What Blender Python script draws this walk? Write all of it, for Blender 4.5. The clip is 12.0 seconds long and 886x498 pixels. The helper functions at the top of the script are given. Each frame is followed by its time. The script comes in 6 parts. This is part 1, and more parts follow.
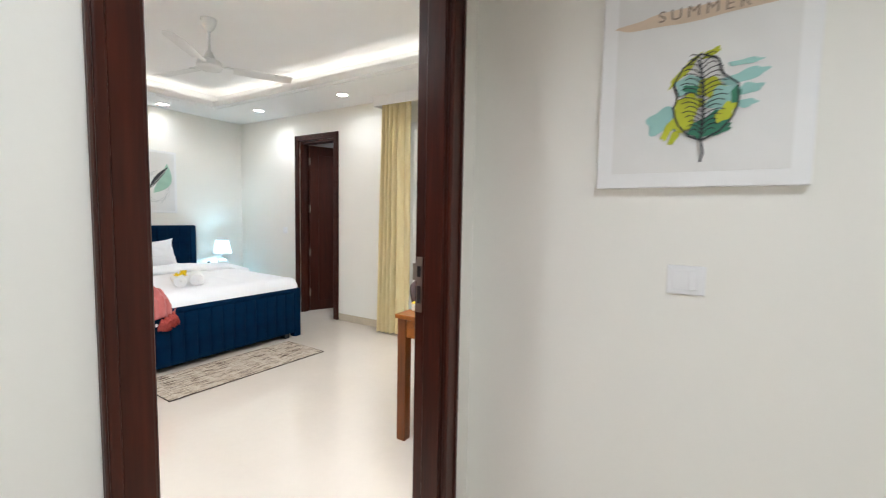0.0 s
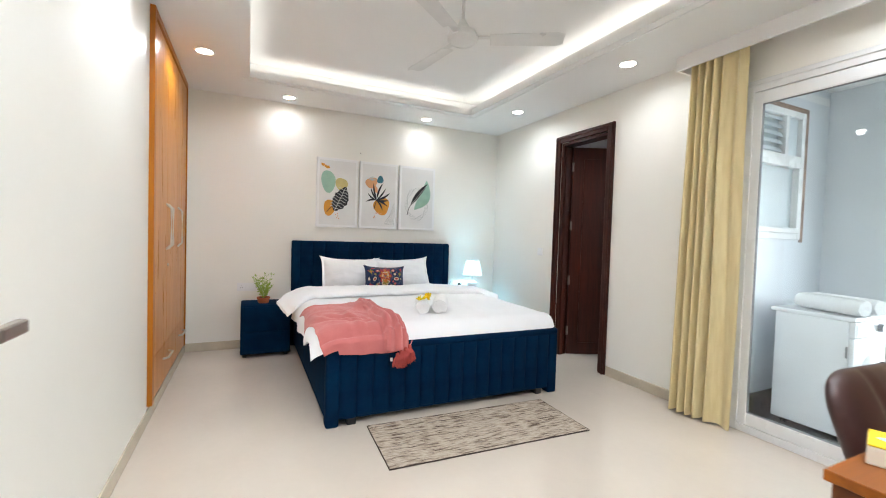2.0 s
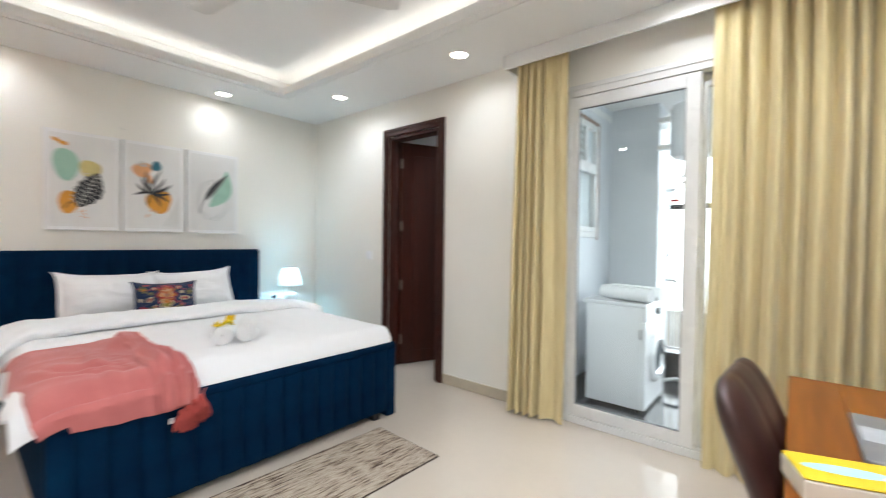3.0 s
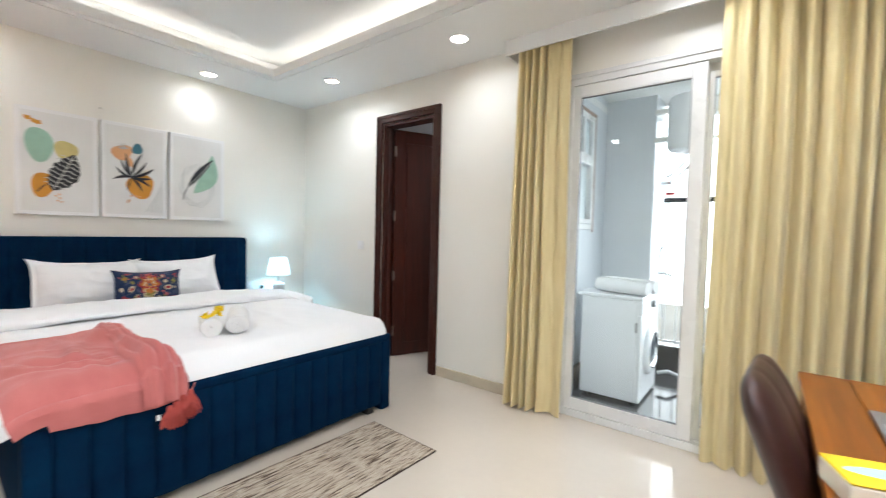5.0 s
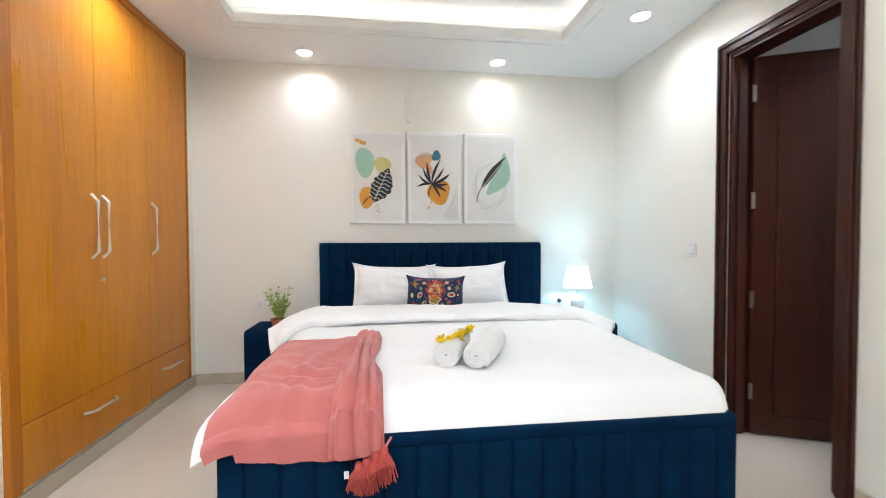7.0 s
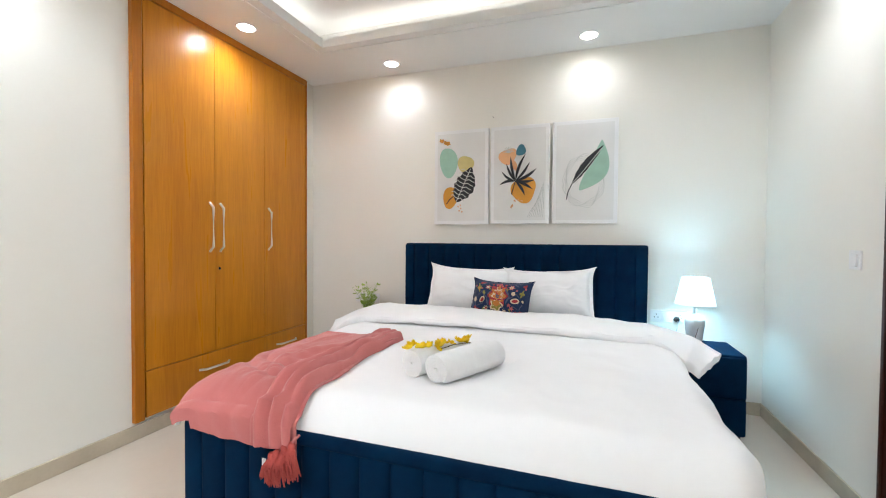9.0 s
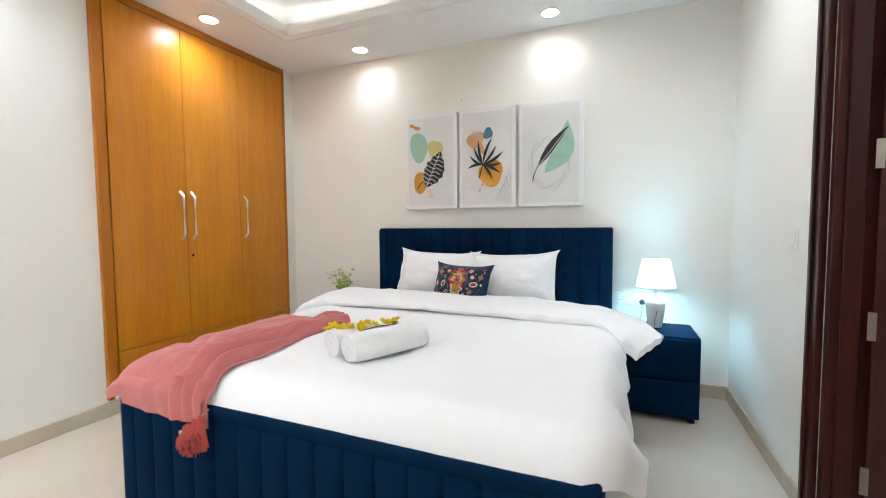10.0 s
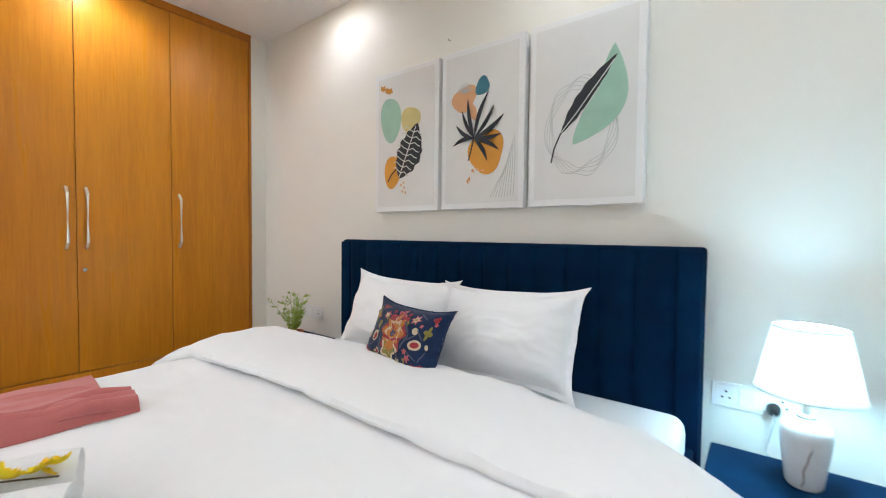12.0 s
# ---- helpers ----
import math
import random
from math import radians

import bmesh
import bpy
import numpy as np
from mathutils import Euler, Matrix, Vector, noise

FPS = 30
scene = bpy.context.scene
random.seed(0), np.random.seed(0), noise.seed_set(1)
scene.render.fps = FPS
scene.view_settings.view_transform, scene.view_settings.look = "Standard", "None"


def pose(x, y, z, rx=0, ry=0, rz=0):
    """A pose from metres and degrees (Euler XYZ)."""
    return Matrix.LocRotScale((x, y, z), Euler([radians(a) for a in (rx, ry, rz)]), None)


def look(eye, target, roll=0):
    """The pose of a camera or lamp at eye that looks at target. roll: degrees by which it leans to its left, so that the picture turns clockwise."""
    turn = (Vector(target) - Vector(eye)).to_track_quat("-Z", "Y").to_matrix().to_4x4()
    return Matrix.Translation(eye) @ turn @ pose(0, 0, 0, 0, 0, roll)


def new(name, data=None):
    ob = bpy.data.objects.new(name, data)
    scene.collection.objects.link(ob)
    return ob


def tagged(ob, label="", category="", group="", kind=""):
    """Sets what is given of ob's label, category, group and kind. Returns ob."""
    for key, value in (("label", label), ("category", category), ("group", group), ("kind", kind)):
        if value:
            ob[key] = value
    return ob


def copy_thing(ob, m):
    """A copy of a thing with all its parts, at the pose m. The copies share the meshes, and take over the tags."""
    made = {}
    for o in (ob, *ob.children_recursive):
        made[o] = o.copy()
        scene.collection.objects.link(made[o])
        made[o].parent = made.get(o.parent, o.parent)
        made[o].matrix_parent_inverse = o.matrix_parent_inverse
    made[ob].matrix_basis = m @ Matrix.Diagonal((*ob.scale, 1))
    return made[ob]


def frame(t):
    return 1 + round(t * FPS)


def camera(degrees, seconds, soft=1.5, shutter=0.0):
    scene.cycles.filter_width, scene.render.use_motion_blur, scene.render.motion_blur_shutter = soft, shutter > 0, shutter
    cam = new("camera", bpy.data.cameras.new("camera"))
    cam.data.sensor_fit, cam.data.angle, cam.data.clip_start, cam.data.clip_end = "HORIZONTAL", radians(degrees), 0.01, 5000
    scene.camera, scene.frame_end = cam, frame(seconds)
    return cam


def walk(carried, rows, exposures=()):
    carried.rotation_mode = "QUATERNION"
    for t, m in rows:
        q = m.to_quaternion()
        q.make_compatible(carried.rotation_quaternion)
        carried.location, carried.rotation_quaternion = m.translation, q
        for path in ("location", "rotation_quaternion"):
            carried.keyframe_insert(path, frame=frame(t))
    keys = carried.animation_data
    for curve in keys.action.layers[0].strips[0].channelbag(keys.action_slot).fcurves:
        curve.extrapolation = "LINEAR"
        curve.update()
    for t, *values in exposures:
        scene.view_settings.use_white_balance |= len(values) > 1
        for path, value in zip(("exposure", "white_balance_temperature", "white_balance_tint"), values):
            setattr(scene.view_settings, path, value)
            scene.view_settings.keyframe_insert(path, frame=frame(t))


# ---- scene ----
cam = camera(93.8, 12.0, 1.0, 0.3)
PATH = [
    (0, (0.272, 0.066, 1.343), (-0.768, 1.768, 1.192), 1.1),
    (0.5, (0.065, 0.292, 1.339), (-1.234, 1.807, 1.206), 1.3),
    (1, (-0.157, 0.499, 1.317), (-1.731, 1.729, 1.203), 1.6),
    (1.5, (-0.421, 0.705, 1.314), (-2.181, 1.648, 1.214), 2.1),
    (2, (-0.757, 0.782, 1.276), (-2.565, 1.635, 1.212), 1.8),
    (2.5, (-1.062, 0.901, 1.254), (-2.748, 1.976, 1.219), 1.1),
    (3, (-1.221, 1.02, 1.277), (-2.51, 2.549, 1.242), 0.7),
    (3.2, (-1.234, 1.046, 1.296), (-2.31, 2.732, 1.253), 0.7),
    (4.8, (-1.311, 1.031, 1.272), (-2.324, 2.754, 1.208), 1.4),
    (4.9, (-1.3235, 1.0275, 1.272), (-2.456, 2.676, 1.201), 1.4),
    (5, (-1.336, 1.024, 1.272), (-2.568, 2.597, 1.194), 1.4),
    (5.5, (-1.389, 1.133, 1.216), (-3.018, 2.291, 1.134), 0.8),
    (6, (-1.653, 1.265, 1.213), (-3.449, 2.143, 1.153), -0.3),
    (6.5, (-1.842, 1.552, 1.208), (-3.759, 2.12, 1.144), -0.3),
    (7, (-2.033, 1.827, 1.208), (-4.017, 2.074, 1.157), -0.2),
    (7.5, (-2.288, 2.047, 1.222), (-4.286, 1.993, 1.18), 0.1),
    (7.7, (-2.372, 2.142, 1.21), (-4.364, 1.961, 1.184), 0.3),
    (9.3, (-2.258, 2.882, 1.205), (-4.126, 2.173, 1.119), 0.0),
    (9.5, (-2.26, 2.994, 1.213), (-4.116, 2.256, 1.102), -0.3),
    (10, (-2.396, 3.149, 1.194), (-4.244, 2.392, 1.081), -0.4),
    (10.5, (-2.737, 3.182, 1.194), (-4.595, 2.446, 1.101), -0.2),
    (11, (-3.133, 3.261, 1.191), (-4.959, 2.449, 1.127), 0.1),
    (11.5, (-3.512, 3.289, 1.196), (-5.276, 2.348, 1.132), 0.4),
    (12, (-3.908, 3.289, 1.207), (-5.504, 2.085, 1.138), 0.6),
]
EXPOSED = [(0.0, 0.72), (0.7, 0.86), (1.6, 0.80), (3.0, 0.58), (4.8, 0.74), (5.0, 0.70), (5.5, 0.64), (6.5, 0.88), (7.5, 0.82), (9.5, 0.70), (10.5, 0.78), (12.0, 0.60)]
walk(cam, [(t, look(eye, target, roll)) for t, eye, target, roll in PATH], EXPOSED)

# ---- world, sun, lamps ----
world = bpy.data.worlds.new("world")
scene.world = world
world.use_nodes = True
wn = world.node_tree.nodes
sky = wn.new("ShaderNodeTexSky")
sky.sky_type = "NISHITA"
sky.sun_disc = False
sky.sun_elevation, sky.sun_rotation = radians(48), radians(35)
world.node_tree.links.new(sky.outputs[0], wn["Background"].inputs[0])
wn["Background"].inputs[1].default_value = 0.15

sun = new("sun", bpy.data.lights.new("sun", "SUN"))
sun.data.energy, sun.data.angle, sun.data.color = 1.2, radians(10), (1.0, 0.95, 0.88)
sun.matrix_world = look((0, 0, 8), (-1.5, -4, 0))

CEIL, COVE = 2.678, 2.86
BEDWALL, DOORWALL, LEFTWALL, RIGHTWALL = -5.678, -0.64, 0.205, 3.885
COVE_X0, COVE_X1, COVE_Y0, COVE_Y1 = -5.015, -1.26, 0.778, 3.10
SPOTS = [(-5.45, 1.156), (-5.45, 2.72), (-4.638, 3.478), (-3.157, 3.478), (-1.685, 3.478),
         (-4.59, 0.453), (-3.14, 0.453), (-1.68, 0.453), (-0.92, 1.40), (-0.92, 2.72)]
SPOT_W, COVE_W, LAMP_W = 56.0, 0.46, 7.5
DIM = (0.145, 0.130, 0.40, 0.28, 0.32, 0.44, 0.66, 1.00, 1.95, 1.10)
WARM = (0.916, 0.98, 1.075)
for n, (sx, sy) in enumerate(SPOTS):
    d = bpy.data.lights.new("downlight_lamp", "SPOT")
    d.energy, d.spot_size, d.spot_blend, d.shadow_soft_size, d.color = SPOT_W * DIM[n], radians(172), 1.0, 0.045, WARM
    new("downlight_lamp", d).matrix_world = look((sx, sy, CEIL - 0.012), (sx, sy + 0.0001, 0))


def strip_lamp(x0, x1, y0, y1, z, energy, colour):
    d = bpy.data.lights.new("cove_lamp", "AREA")
    d.shape, d.size, d.size_y, d.energy, d.color = "RECTANGLE", x1 - x0, y1 - y0, energy, colour
    new("cove_lamp", d).matrix_world = pose((x0 + x1) / 2, (y0 + y1) / 2, z, 180)


COVE_COL = (1.0, 0.96, 0.90)
LEN_X, LEN_Y = COVE_X1 - COVE_X0, COVE_Y1 - COVE_Y0
for y0 in (COVE_Y0 - 0.09, COVE_Y1 + 0.05):
    strip_lamp(COVE_X0, COVE_X1, y0, y0 + 0.04, CEIL + 0.035, COVE_W * LEN_X, COVE_COL)
for x0 in (COVE_X0 - 0.09, COVE_X1 + 0.05):
    strip_lamp(x0, x0 + 0.04, COVE_Y0, COVE_Y1, CEIL + 0.035, COVE_W * LEN_Y, COVE_COL)

# daylight entering at the balcony's open front
d = bpy.data.lights.new("balcony_sky_lamp", "AREA")
d.shape, d.size, d.size_y, d.energy, d.color = "RECTANGLE", 2.2, 2.1, 36.0, (0.84, 0.92, 1.0)
new("balcony_sky_lamp", d).matrix_world = look((-0.75, 6.05, 1.35), (-0.75, 3.0, 1.2))
# ceiling lamps of the corridor and the bathroom
for lx, ly, lz, w in ((0.75, 0.1, CEIL - 0.012, 54.0), (0.75, -1.2, CEIL - 0.012, 44.0), (-3.45, 4.75, 2.535, 30.0)):
    d = bpy.data.lights.new("downlight_lamp", "SPOT")
    d.energy, d.spot_size, d.spot_blend, d.shadow_soft_size, d.color = w, radians(150), 0.6, 0.05, WARM
    new("downlight_lamp", d).matrix_world = look((lx, ly, lz), (lx, ly + 0.0001, 0))
# bulb of the bedside lamp
d = bpy.data.lights.new("bedside_bulb", "POINT")
d.energy, d.shadow_soft_size, d.color = LAMP_W, 0.045, (0.40, 0.78, 1.0)
new("bedside_bulb", d).location = (-5.425, 3.415, 0.86)


# ---- materials ----
def links_of(m):
    return m.node_tree.nodes, m.node_tree.links


def material(name, base, rough=0.5, metal=0.0, var=0.08, scale=3.0, fine=60.0, bump=0.0, stretch=(1, 1, 1), coat=0.0,
             sheen=0.0, spec=0.5, tint=None, rough_var=0.08, sss=0.0, depth=0.002):
    """A principled surface with colour that wanders at two scales, uneven gloss and fine relief."""
    m = bpy.data.materials.new(name)
    m.use_nodes = True
    nd, ln = links_of(m)
    b = nd["Principled BSDF"]
    tc, mp = nd.new("ShaderNodeTexCoord"), nd.new("ShaderNodeMapping")
    mp.inputs["Scale"].default_value = stretch
    ln.new(tc.outputs["Object"], mp.inputs[0])
    big, small = nd.new("ShaderNodeTexNoise"), nd.new("ShaderNodeTexNoise")
    big.inputs["Scale"].default_value, small.inputs["Scale"].default_value = scale, fine
    big.inputs["Detail"].default_value, small.inputs["Detail"].default_value = 4, 3
    ln.new(mp.outputs[0], big.inputs[0])
    ln.new(mp.outputs[0], small.inputs[0])
    mix = nd.new("ShaderNodeMixRGB")
    other = tint or tuple(c * (1 - 3 * var) for c in base)
    mix.inputs[1].default_value, mix.inputs[2].default_value = (*base, 1), (*other, 1)
    ramp = nd.new("ShaderNodeMapRange")
    ramp.inputs[1].default_value, ramp.inputs[2].default_value = 0.35, 0.75
    ln.new(big.outputs[0], ramp.inputs[0])
    add = nd.new("ShaderNodeMath")
    add.operation = "MULTIPLY_ADD"
    add.inputs[1].default_value, add.inputs[2].default_value = 0.45, -0.22
    ln.new(small.outputs[0], add.inputs[0])
    tot = nd.new("ShaderNodeMath")
    tot.operation, tot.use_clamp = "ADD", True
    ln.new(ramp.outputs[0], tot.inputs[0])
    ln.new(add.outputs[0], tot.inputs[1])
    ln.new(tot.outputs[0], mix.inputs[0])
    ln.new(mix.outputs[0], b.inputs["Base Color"])
    rr = nd.new("ShaderNodeMapRange")
    rr.inputs[3].default_value, rr.inputs[4].default_value = max(0.02, rough - rough_var), min(1, rough + rough_var)
    ln.new(big.outputs[0], rr.inputs[0])
    ln.new(rr.outputs[0], b.inputs["Roughness"])
    b.inputs["Metallic"].default_value = metal
    b.inputs["Coat Weight"].default_value = coat
    b.inputs["Coat Roughness"].default_value = 0.12
    b.inputs["Sheen Weight"].default_value = sheen
    b.inputs["Specular IOR Level"].default_value = spec
    b.inputs["Subsurface Weight"].default_value = sss
    if bump:
        bp = nd.new("ShaderNodeBump")
        bp.inputs["Strength"].default_value, bp.inputs["Distance"].default_value = bump, depth
        ln.new(small.outputs[0], bp.inputs["Height"])
        ln.new(bp.outputs[0], b.inputs["Normal"])
    return m


def wood(name, light, dark, rough=0.3, coat=0.0, along=2, grain=26.0, rings=1.6, per_object=False):
    """Wood with long grain along one axis: fine pores over broad bands."""
    m = bpy.data.materials.new(name)
    m.use_nodes = True
    nd, ln = links_of(m)
    b = nd["Principled BSDF"]
    tc, mp = nd.new("ShaderNodeTexCoord"), nd.new("ShaderNodeMapping")
    s = [1.0, 1.0, 1.0]
    s[along] = 0.06
    mp.inputs["Scale"].default_value = s
    ln.new(tc.outputs["Object"], mp.inputs[0])
    if per_object:
        info, mul = nd.new("ShaderNodeObjectInfo"), nd.new("ShaderNodeMath")
        mul.operation = "MULTIPLY"
        mul.inputs[1].default_value = 7.0
        ln.new(info.outputs["Random"], mul.inputs[0])
        ln.new(mul.outputs[0], mp.inputs["Location"])
    fine, broad, warp = nd.new("ShaderNodeTexNoise"), nd.new("ShaderNodeTexNoise"), nd.new("ShaderNodeTexNoise")
    for t, sc, de in ((fine, grain * 5, 4), (broad, grain, 3), (warp, rings * 2, 2)):
        t.inputs["Scale"].default_value, t.inputs["Detail"].default_value = sc, de
        ln.new(mp.outputs[0], t.inputs[0])
    broad.inputs["Distortion"].default_value = 0.8
    m1 = nd.new("ShaderNodeMath")
    m1.operation = "MULTIPLY_ADD"
    m1.inputs[1].default_value = 0.55
    ln.new(broad.outputs[0], m1.inputs[0])
    m2 = nd.new("ShaderNodeMath")
    m2.operation = "MULTIPLY"
    m2.inputs[1].default_value = 0.45
    ln.new(fine.outputs[0], m2.inputs[0])
    ln.new(m2.outputs[0], m1.inputs[2])
    m3 = nd.new("ShaderNodeMath")
    m3.operation = "MULTIPLY_ADD"
    m3.inputs[1].default_value = 0.6
    ln.new(warp.outputs[0], m3.inputs[0])
    ln.new(m1.outputs[0], m3.inputs[2])
    ramp = nd.new("ShaderNodeMapRange")
    ramp.inputs[1].default_value, ramp.inputs[2].default_value = 0.58, 1.02
    ln.new(m3.outputs[0], ramp.inputs[0])
    mix = nd.new("ShaderNodeMixRGB")
    mix.inputs[1].default_value, mix.inputs[2].default_value = (*light, 1), (*dark, 1)
    ln.new(ramp.outputs[0], mix.inputs[0])
    ln.new(mix.outputs[0], b.inputs["Base Color"])
    rr = nd.new("ShaderNodeMapRange")
    rr.inputs[3].default_value, rr.inputs[4].default_value = rough - 0.06, rough + 0.1
    ln.new(broad.outputs[0], rr.inputs[0])
    ln.new(rr.outputs[0], b.inputs["Roughness"])
    b.inputs["Coat Weight"].default_value, b.inputs["Coat Roughness"].default_value = coat, 0.28
    b.inputs["Specular IOR Level"].default_value = 0.3
    bp = nd.new("ShaderNodeBump")
    bp.inputs["Strength"].default_value, bp.inputs["Distance"].default_value = 0.12, 0.001
    ln.new(fine.outputs[0], bp.inputs["Height"])
    ln.new(bp.outputs[0], b.inputs["Normal"])
    return m


def weave(name, base, other, rough=0.9, threads=420.0, sheen=0.2, bump=0.25, streak=(6, 6, 6), sss=0.0):
    """Cloth: crossed threads as relief, slubs as colour."""
    m = material(name, base, rough, var=0.05, scale=4.0, fine=40.0, tint=other, sheen=sheen, stretch=streak, spec=0.2, sss=sss)
    nd, ln = links_of(m)
    tc = nd.new("ShaderNodeTexCoord")
    h = None
    for axis in ("X", "Y", "Z"):
        w = nd.new("ShaderNodeTexWave")
        w.bands_direction = axis
        w.inputs["Scale"].default_value, w.inputs["Distortion"].default_value = threads / 6.0, 2.0
        ln.new(tc.outputs["Object"], w.inputs[0])
        if h is None:
            h = w.outputs["Fac"]
        else:
            a = nd.new("ShaderNodeMath")
            a.operation = "ADD"
            ln.new(h, a.inputs[0])
            ln.new(w.outputs["Fac"], a.inputs[1])
            h = a.outputs[0]
    bp = nd.new("ShaderNodeBump")
    bp.inputs["Strength"].default_value, bp.inputs["Distance"].default_value = bump, 0.0006
    ln.new(h, bp.inputs["Height"])
    ln.new(bp.outputs[0], nd["Principled BSDF"].inputs["Normal"])
    return m


def glow(name, colour, strength):
    m = bpy.data.materials.new(name)
    m.use_nodes = True
    b = m.node_tree.nodes["Principled BSDF"]
    b.inputs["Base Color"].default_value = (*colour, 1)
    b.inputs["Emission Color"].default_value = (*colour, 1)
    b.inputs["Emission Strength"].default_value = strength
    return m


def pane_material(name, tint=(0.96, 0.985, 0.98), blur=0.0):
    m = bpy.data.materials.new(name)
    m.use_nodes = True
    nd, ln = links_of(m)
    nd.remove(nd["Principled BSDF"])
    tr, gl, fr, mx = (nd.new("ShaderNodeBsdf" + k) if k in ("Transparent", "Glossy") else nd.new("ShaderNode" + k)
                      for k in ("Transparent", "Glossy", "Fresnel", "MixShader"))
    tr.inputs[0].default_value = (*tint, 1)
    gl.inputs["Roughness"].default_value = blur
    fr.inputs["IOR"].default_value = 1.45
    ln.new(fr.outputs[0], mx.inputs[0])
    ln.new(tr.outputs[0], mx.inputs[1])
    ln.new(gl.outputs[0], mx.inputs[2])
    ln.new(mx.outputs[0], nd["Material Output"].inputs[0])
    return m


WALL = material("cream_wall_paint", (0.87, 0.852, 0.79), 0.42, var=0.012, scale=0.8, fine=90, bump=0.12, spec=0.35, depth=0.0006)
CEILING = material("white_ceiling_paint", (0.85, 0.85, 0.835), 0.6, var=0.01, scale=0.7, fine=80, bump=0.08, depth=0.0006)
FLOOR = material("polished_cream_floor", (0.64, 0.565, 0.48), 0.04, var=0.03, scale=1.3, fine=22, spec=0.8, rough_var=0.02)
SKIRT = material("beige_tile_skirting", (0.60, 0.52, 0.40), 0.22, var=0.06, scale=5, fine=60)
GRANITE = material("black_granite", (0.018, 0.02, 0.024), 0.09, var=0.1, scale=30, fine=220, tint=(0.05, 0.055, 0.06), rough_var=0.03)
BALCONY = material("pale_grey_exterior_paint", (0.66, 0.69, 0.72), 0.30, var=0.03, scale=1.2, fine=70, bump=0.1, depth=0.0008)
UPVC = material("white_upvc", (0.80, 0.80, 0.79), 0.28, var=0.015, scale=4, fine=50)
GLASS = pane_material("clear_glass")
FROST = material("frosted_glass", (0.62, 0.68, 0.70), 0.35, var=0.03, scale=5, fine=90, bump=0.2)
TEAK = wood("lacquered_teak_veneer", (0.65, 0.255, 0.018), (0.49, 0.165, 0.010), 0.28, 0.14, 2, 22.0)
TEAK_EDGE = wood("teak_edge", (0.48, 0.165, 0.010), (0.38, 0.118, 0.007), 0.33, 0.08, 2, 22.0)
MAHOGANY = wood("dark_mahogany", (0.070, 0.0135, 0.0062), (0.019, 0.0040, 0.0021), 0.33, 0.06, 2, 24.0)
LEAFWOOD = wood("brown_door_laminate", (0.21, 0.070, 0.050), (0.185, 0.060, 0.043), 0.28, 0.25, 2, 9.0)
SHEESHAM = wood("sheesham_wood", (0.48, 0.150, 0.010), (0.10, 0.025, 0.005), 0.30, 0.15, 1, 6.0, per_object=True)
SHEESHAM_TOP = wood("dark_sheesham_top", (0.33, 0.098, 0.009), (0.115, 0.029, 0.005), 0.32, 0.1, 1, 9.0, per_object=True)
SHEESHAM_UP = wood("sheesham_wood_upright", (0.25, 0.070, 0.011), (0.10, 0.027, 0.006), 0.32, 0.12, 2, 10.0, per_object=True)
DULLSTEEL = material("dull_satin_steel", (0.36, 0.32, 0.28), 0.42, 1.0, var=0.06, scale=12, fine=160)
STEEL = material("brushed_steel", (0.80, 0.78, 0.75), 0.36, 1.0, var=0.04, scale=12, fine=160)
CHROME = material("chrome", (0.78, 0.78, 0.78), 0.1, 1.0, var=0.02, scale=12, fine=60, rough_var=0.03)
VELVET = material("navy_velvet", (0.0004, 0.0122, 0.037), 0.85, var=0.12, scale=7, fine=240, bump=0.2, sheen=0.0, spec=0.06, tint=(0.0008, 0.0215, 0.058), depth=0.0008)
LINEN = weave("white_cotton", (0.89, 0.89, 0.895), (0.88, 0.88, 0.885), 0.85, 520, 0.1, 0.10)
TERRY = material("white_terry", (0.90, 0.90, 0.895), 0.95, var=0.02, scale=18, fine=420, bump=0.8, sheen=0.3, depth=0.003)
PINK = material("dusty_pink_cotton", (0.56, 0.172, 0.160), 0.95, var=0.05, scale=5, fine=120, bump=0.55, depth=0.0025, stretch=(0.5, 2.0, 2.0), sheen=0.25, spec=0.2, tint=(0.50, 0.145, 0.135))
CORAL = material("coral_tassel_thread", (0.52, 0.095, 0.080), 0.9, var=0.08, scale=12, fine=200, spec=0.2)
CURTAIN = weave("gold_beige_curtain", (0.75, 0.635, 0.36), (0.67, 0.545, 0.285), 0.62, 380, 0.25, 0.3, (9, 9, 1.2))
LEATHER = material("brown_leather", (0.050, 0.0195, 0.0155), 0.38, var=0.14, scale=9, fine=320, bump=0.5, depth=0.001)
BLACK = material("black_plastic", (0.012, 0.012, 0.013), 0.38, var=0.1, scale=9, fine=200, bump=0.1)
SCREEN = material("dark_glass_screen", (0.006, 0.006, 0.007), 0.07, var=0.05, scale=3, fine=30, rough_var=0.02)
SILVER = material("silver_plastic", (0.27, 0.275, 0.285), 0.35, 0.4, var=0.04, scale=9, fine=200)
WHITEWARE = material("white_enamel", (0.83, 0.84, 0.85), 0.22, var=0.012, scale=4, fine=50)
SWITCHWHITE = material("white_switch_plastic", (0.84, 0.84, 0.84), 0.3, var=0.01, scale=9, fine=80)
CANVAS = material("white_canvas", (0.86, 0.86, 0.855), 0.7, var=0.012, scale=5, fine=380, bump=0.2, depth=0.0006)
CANVAS_IN = material("ivory_print_ground", (0.79, 0.785, 0.765), 0.6, var=0.02, scale=5, fine=300, bump=0.1, depth=0.0006)
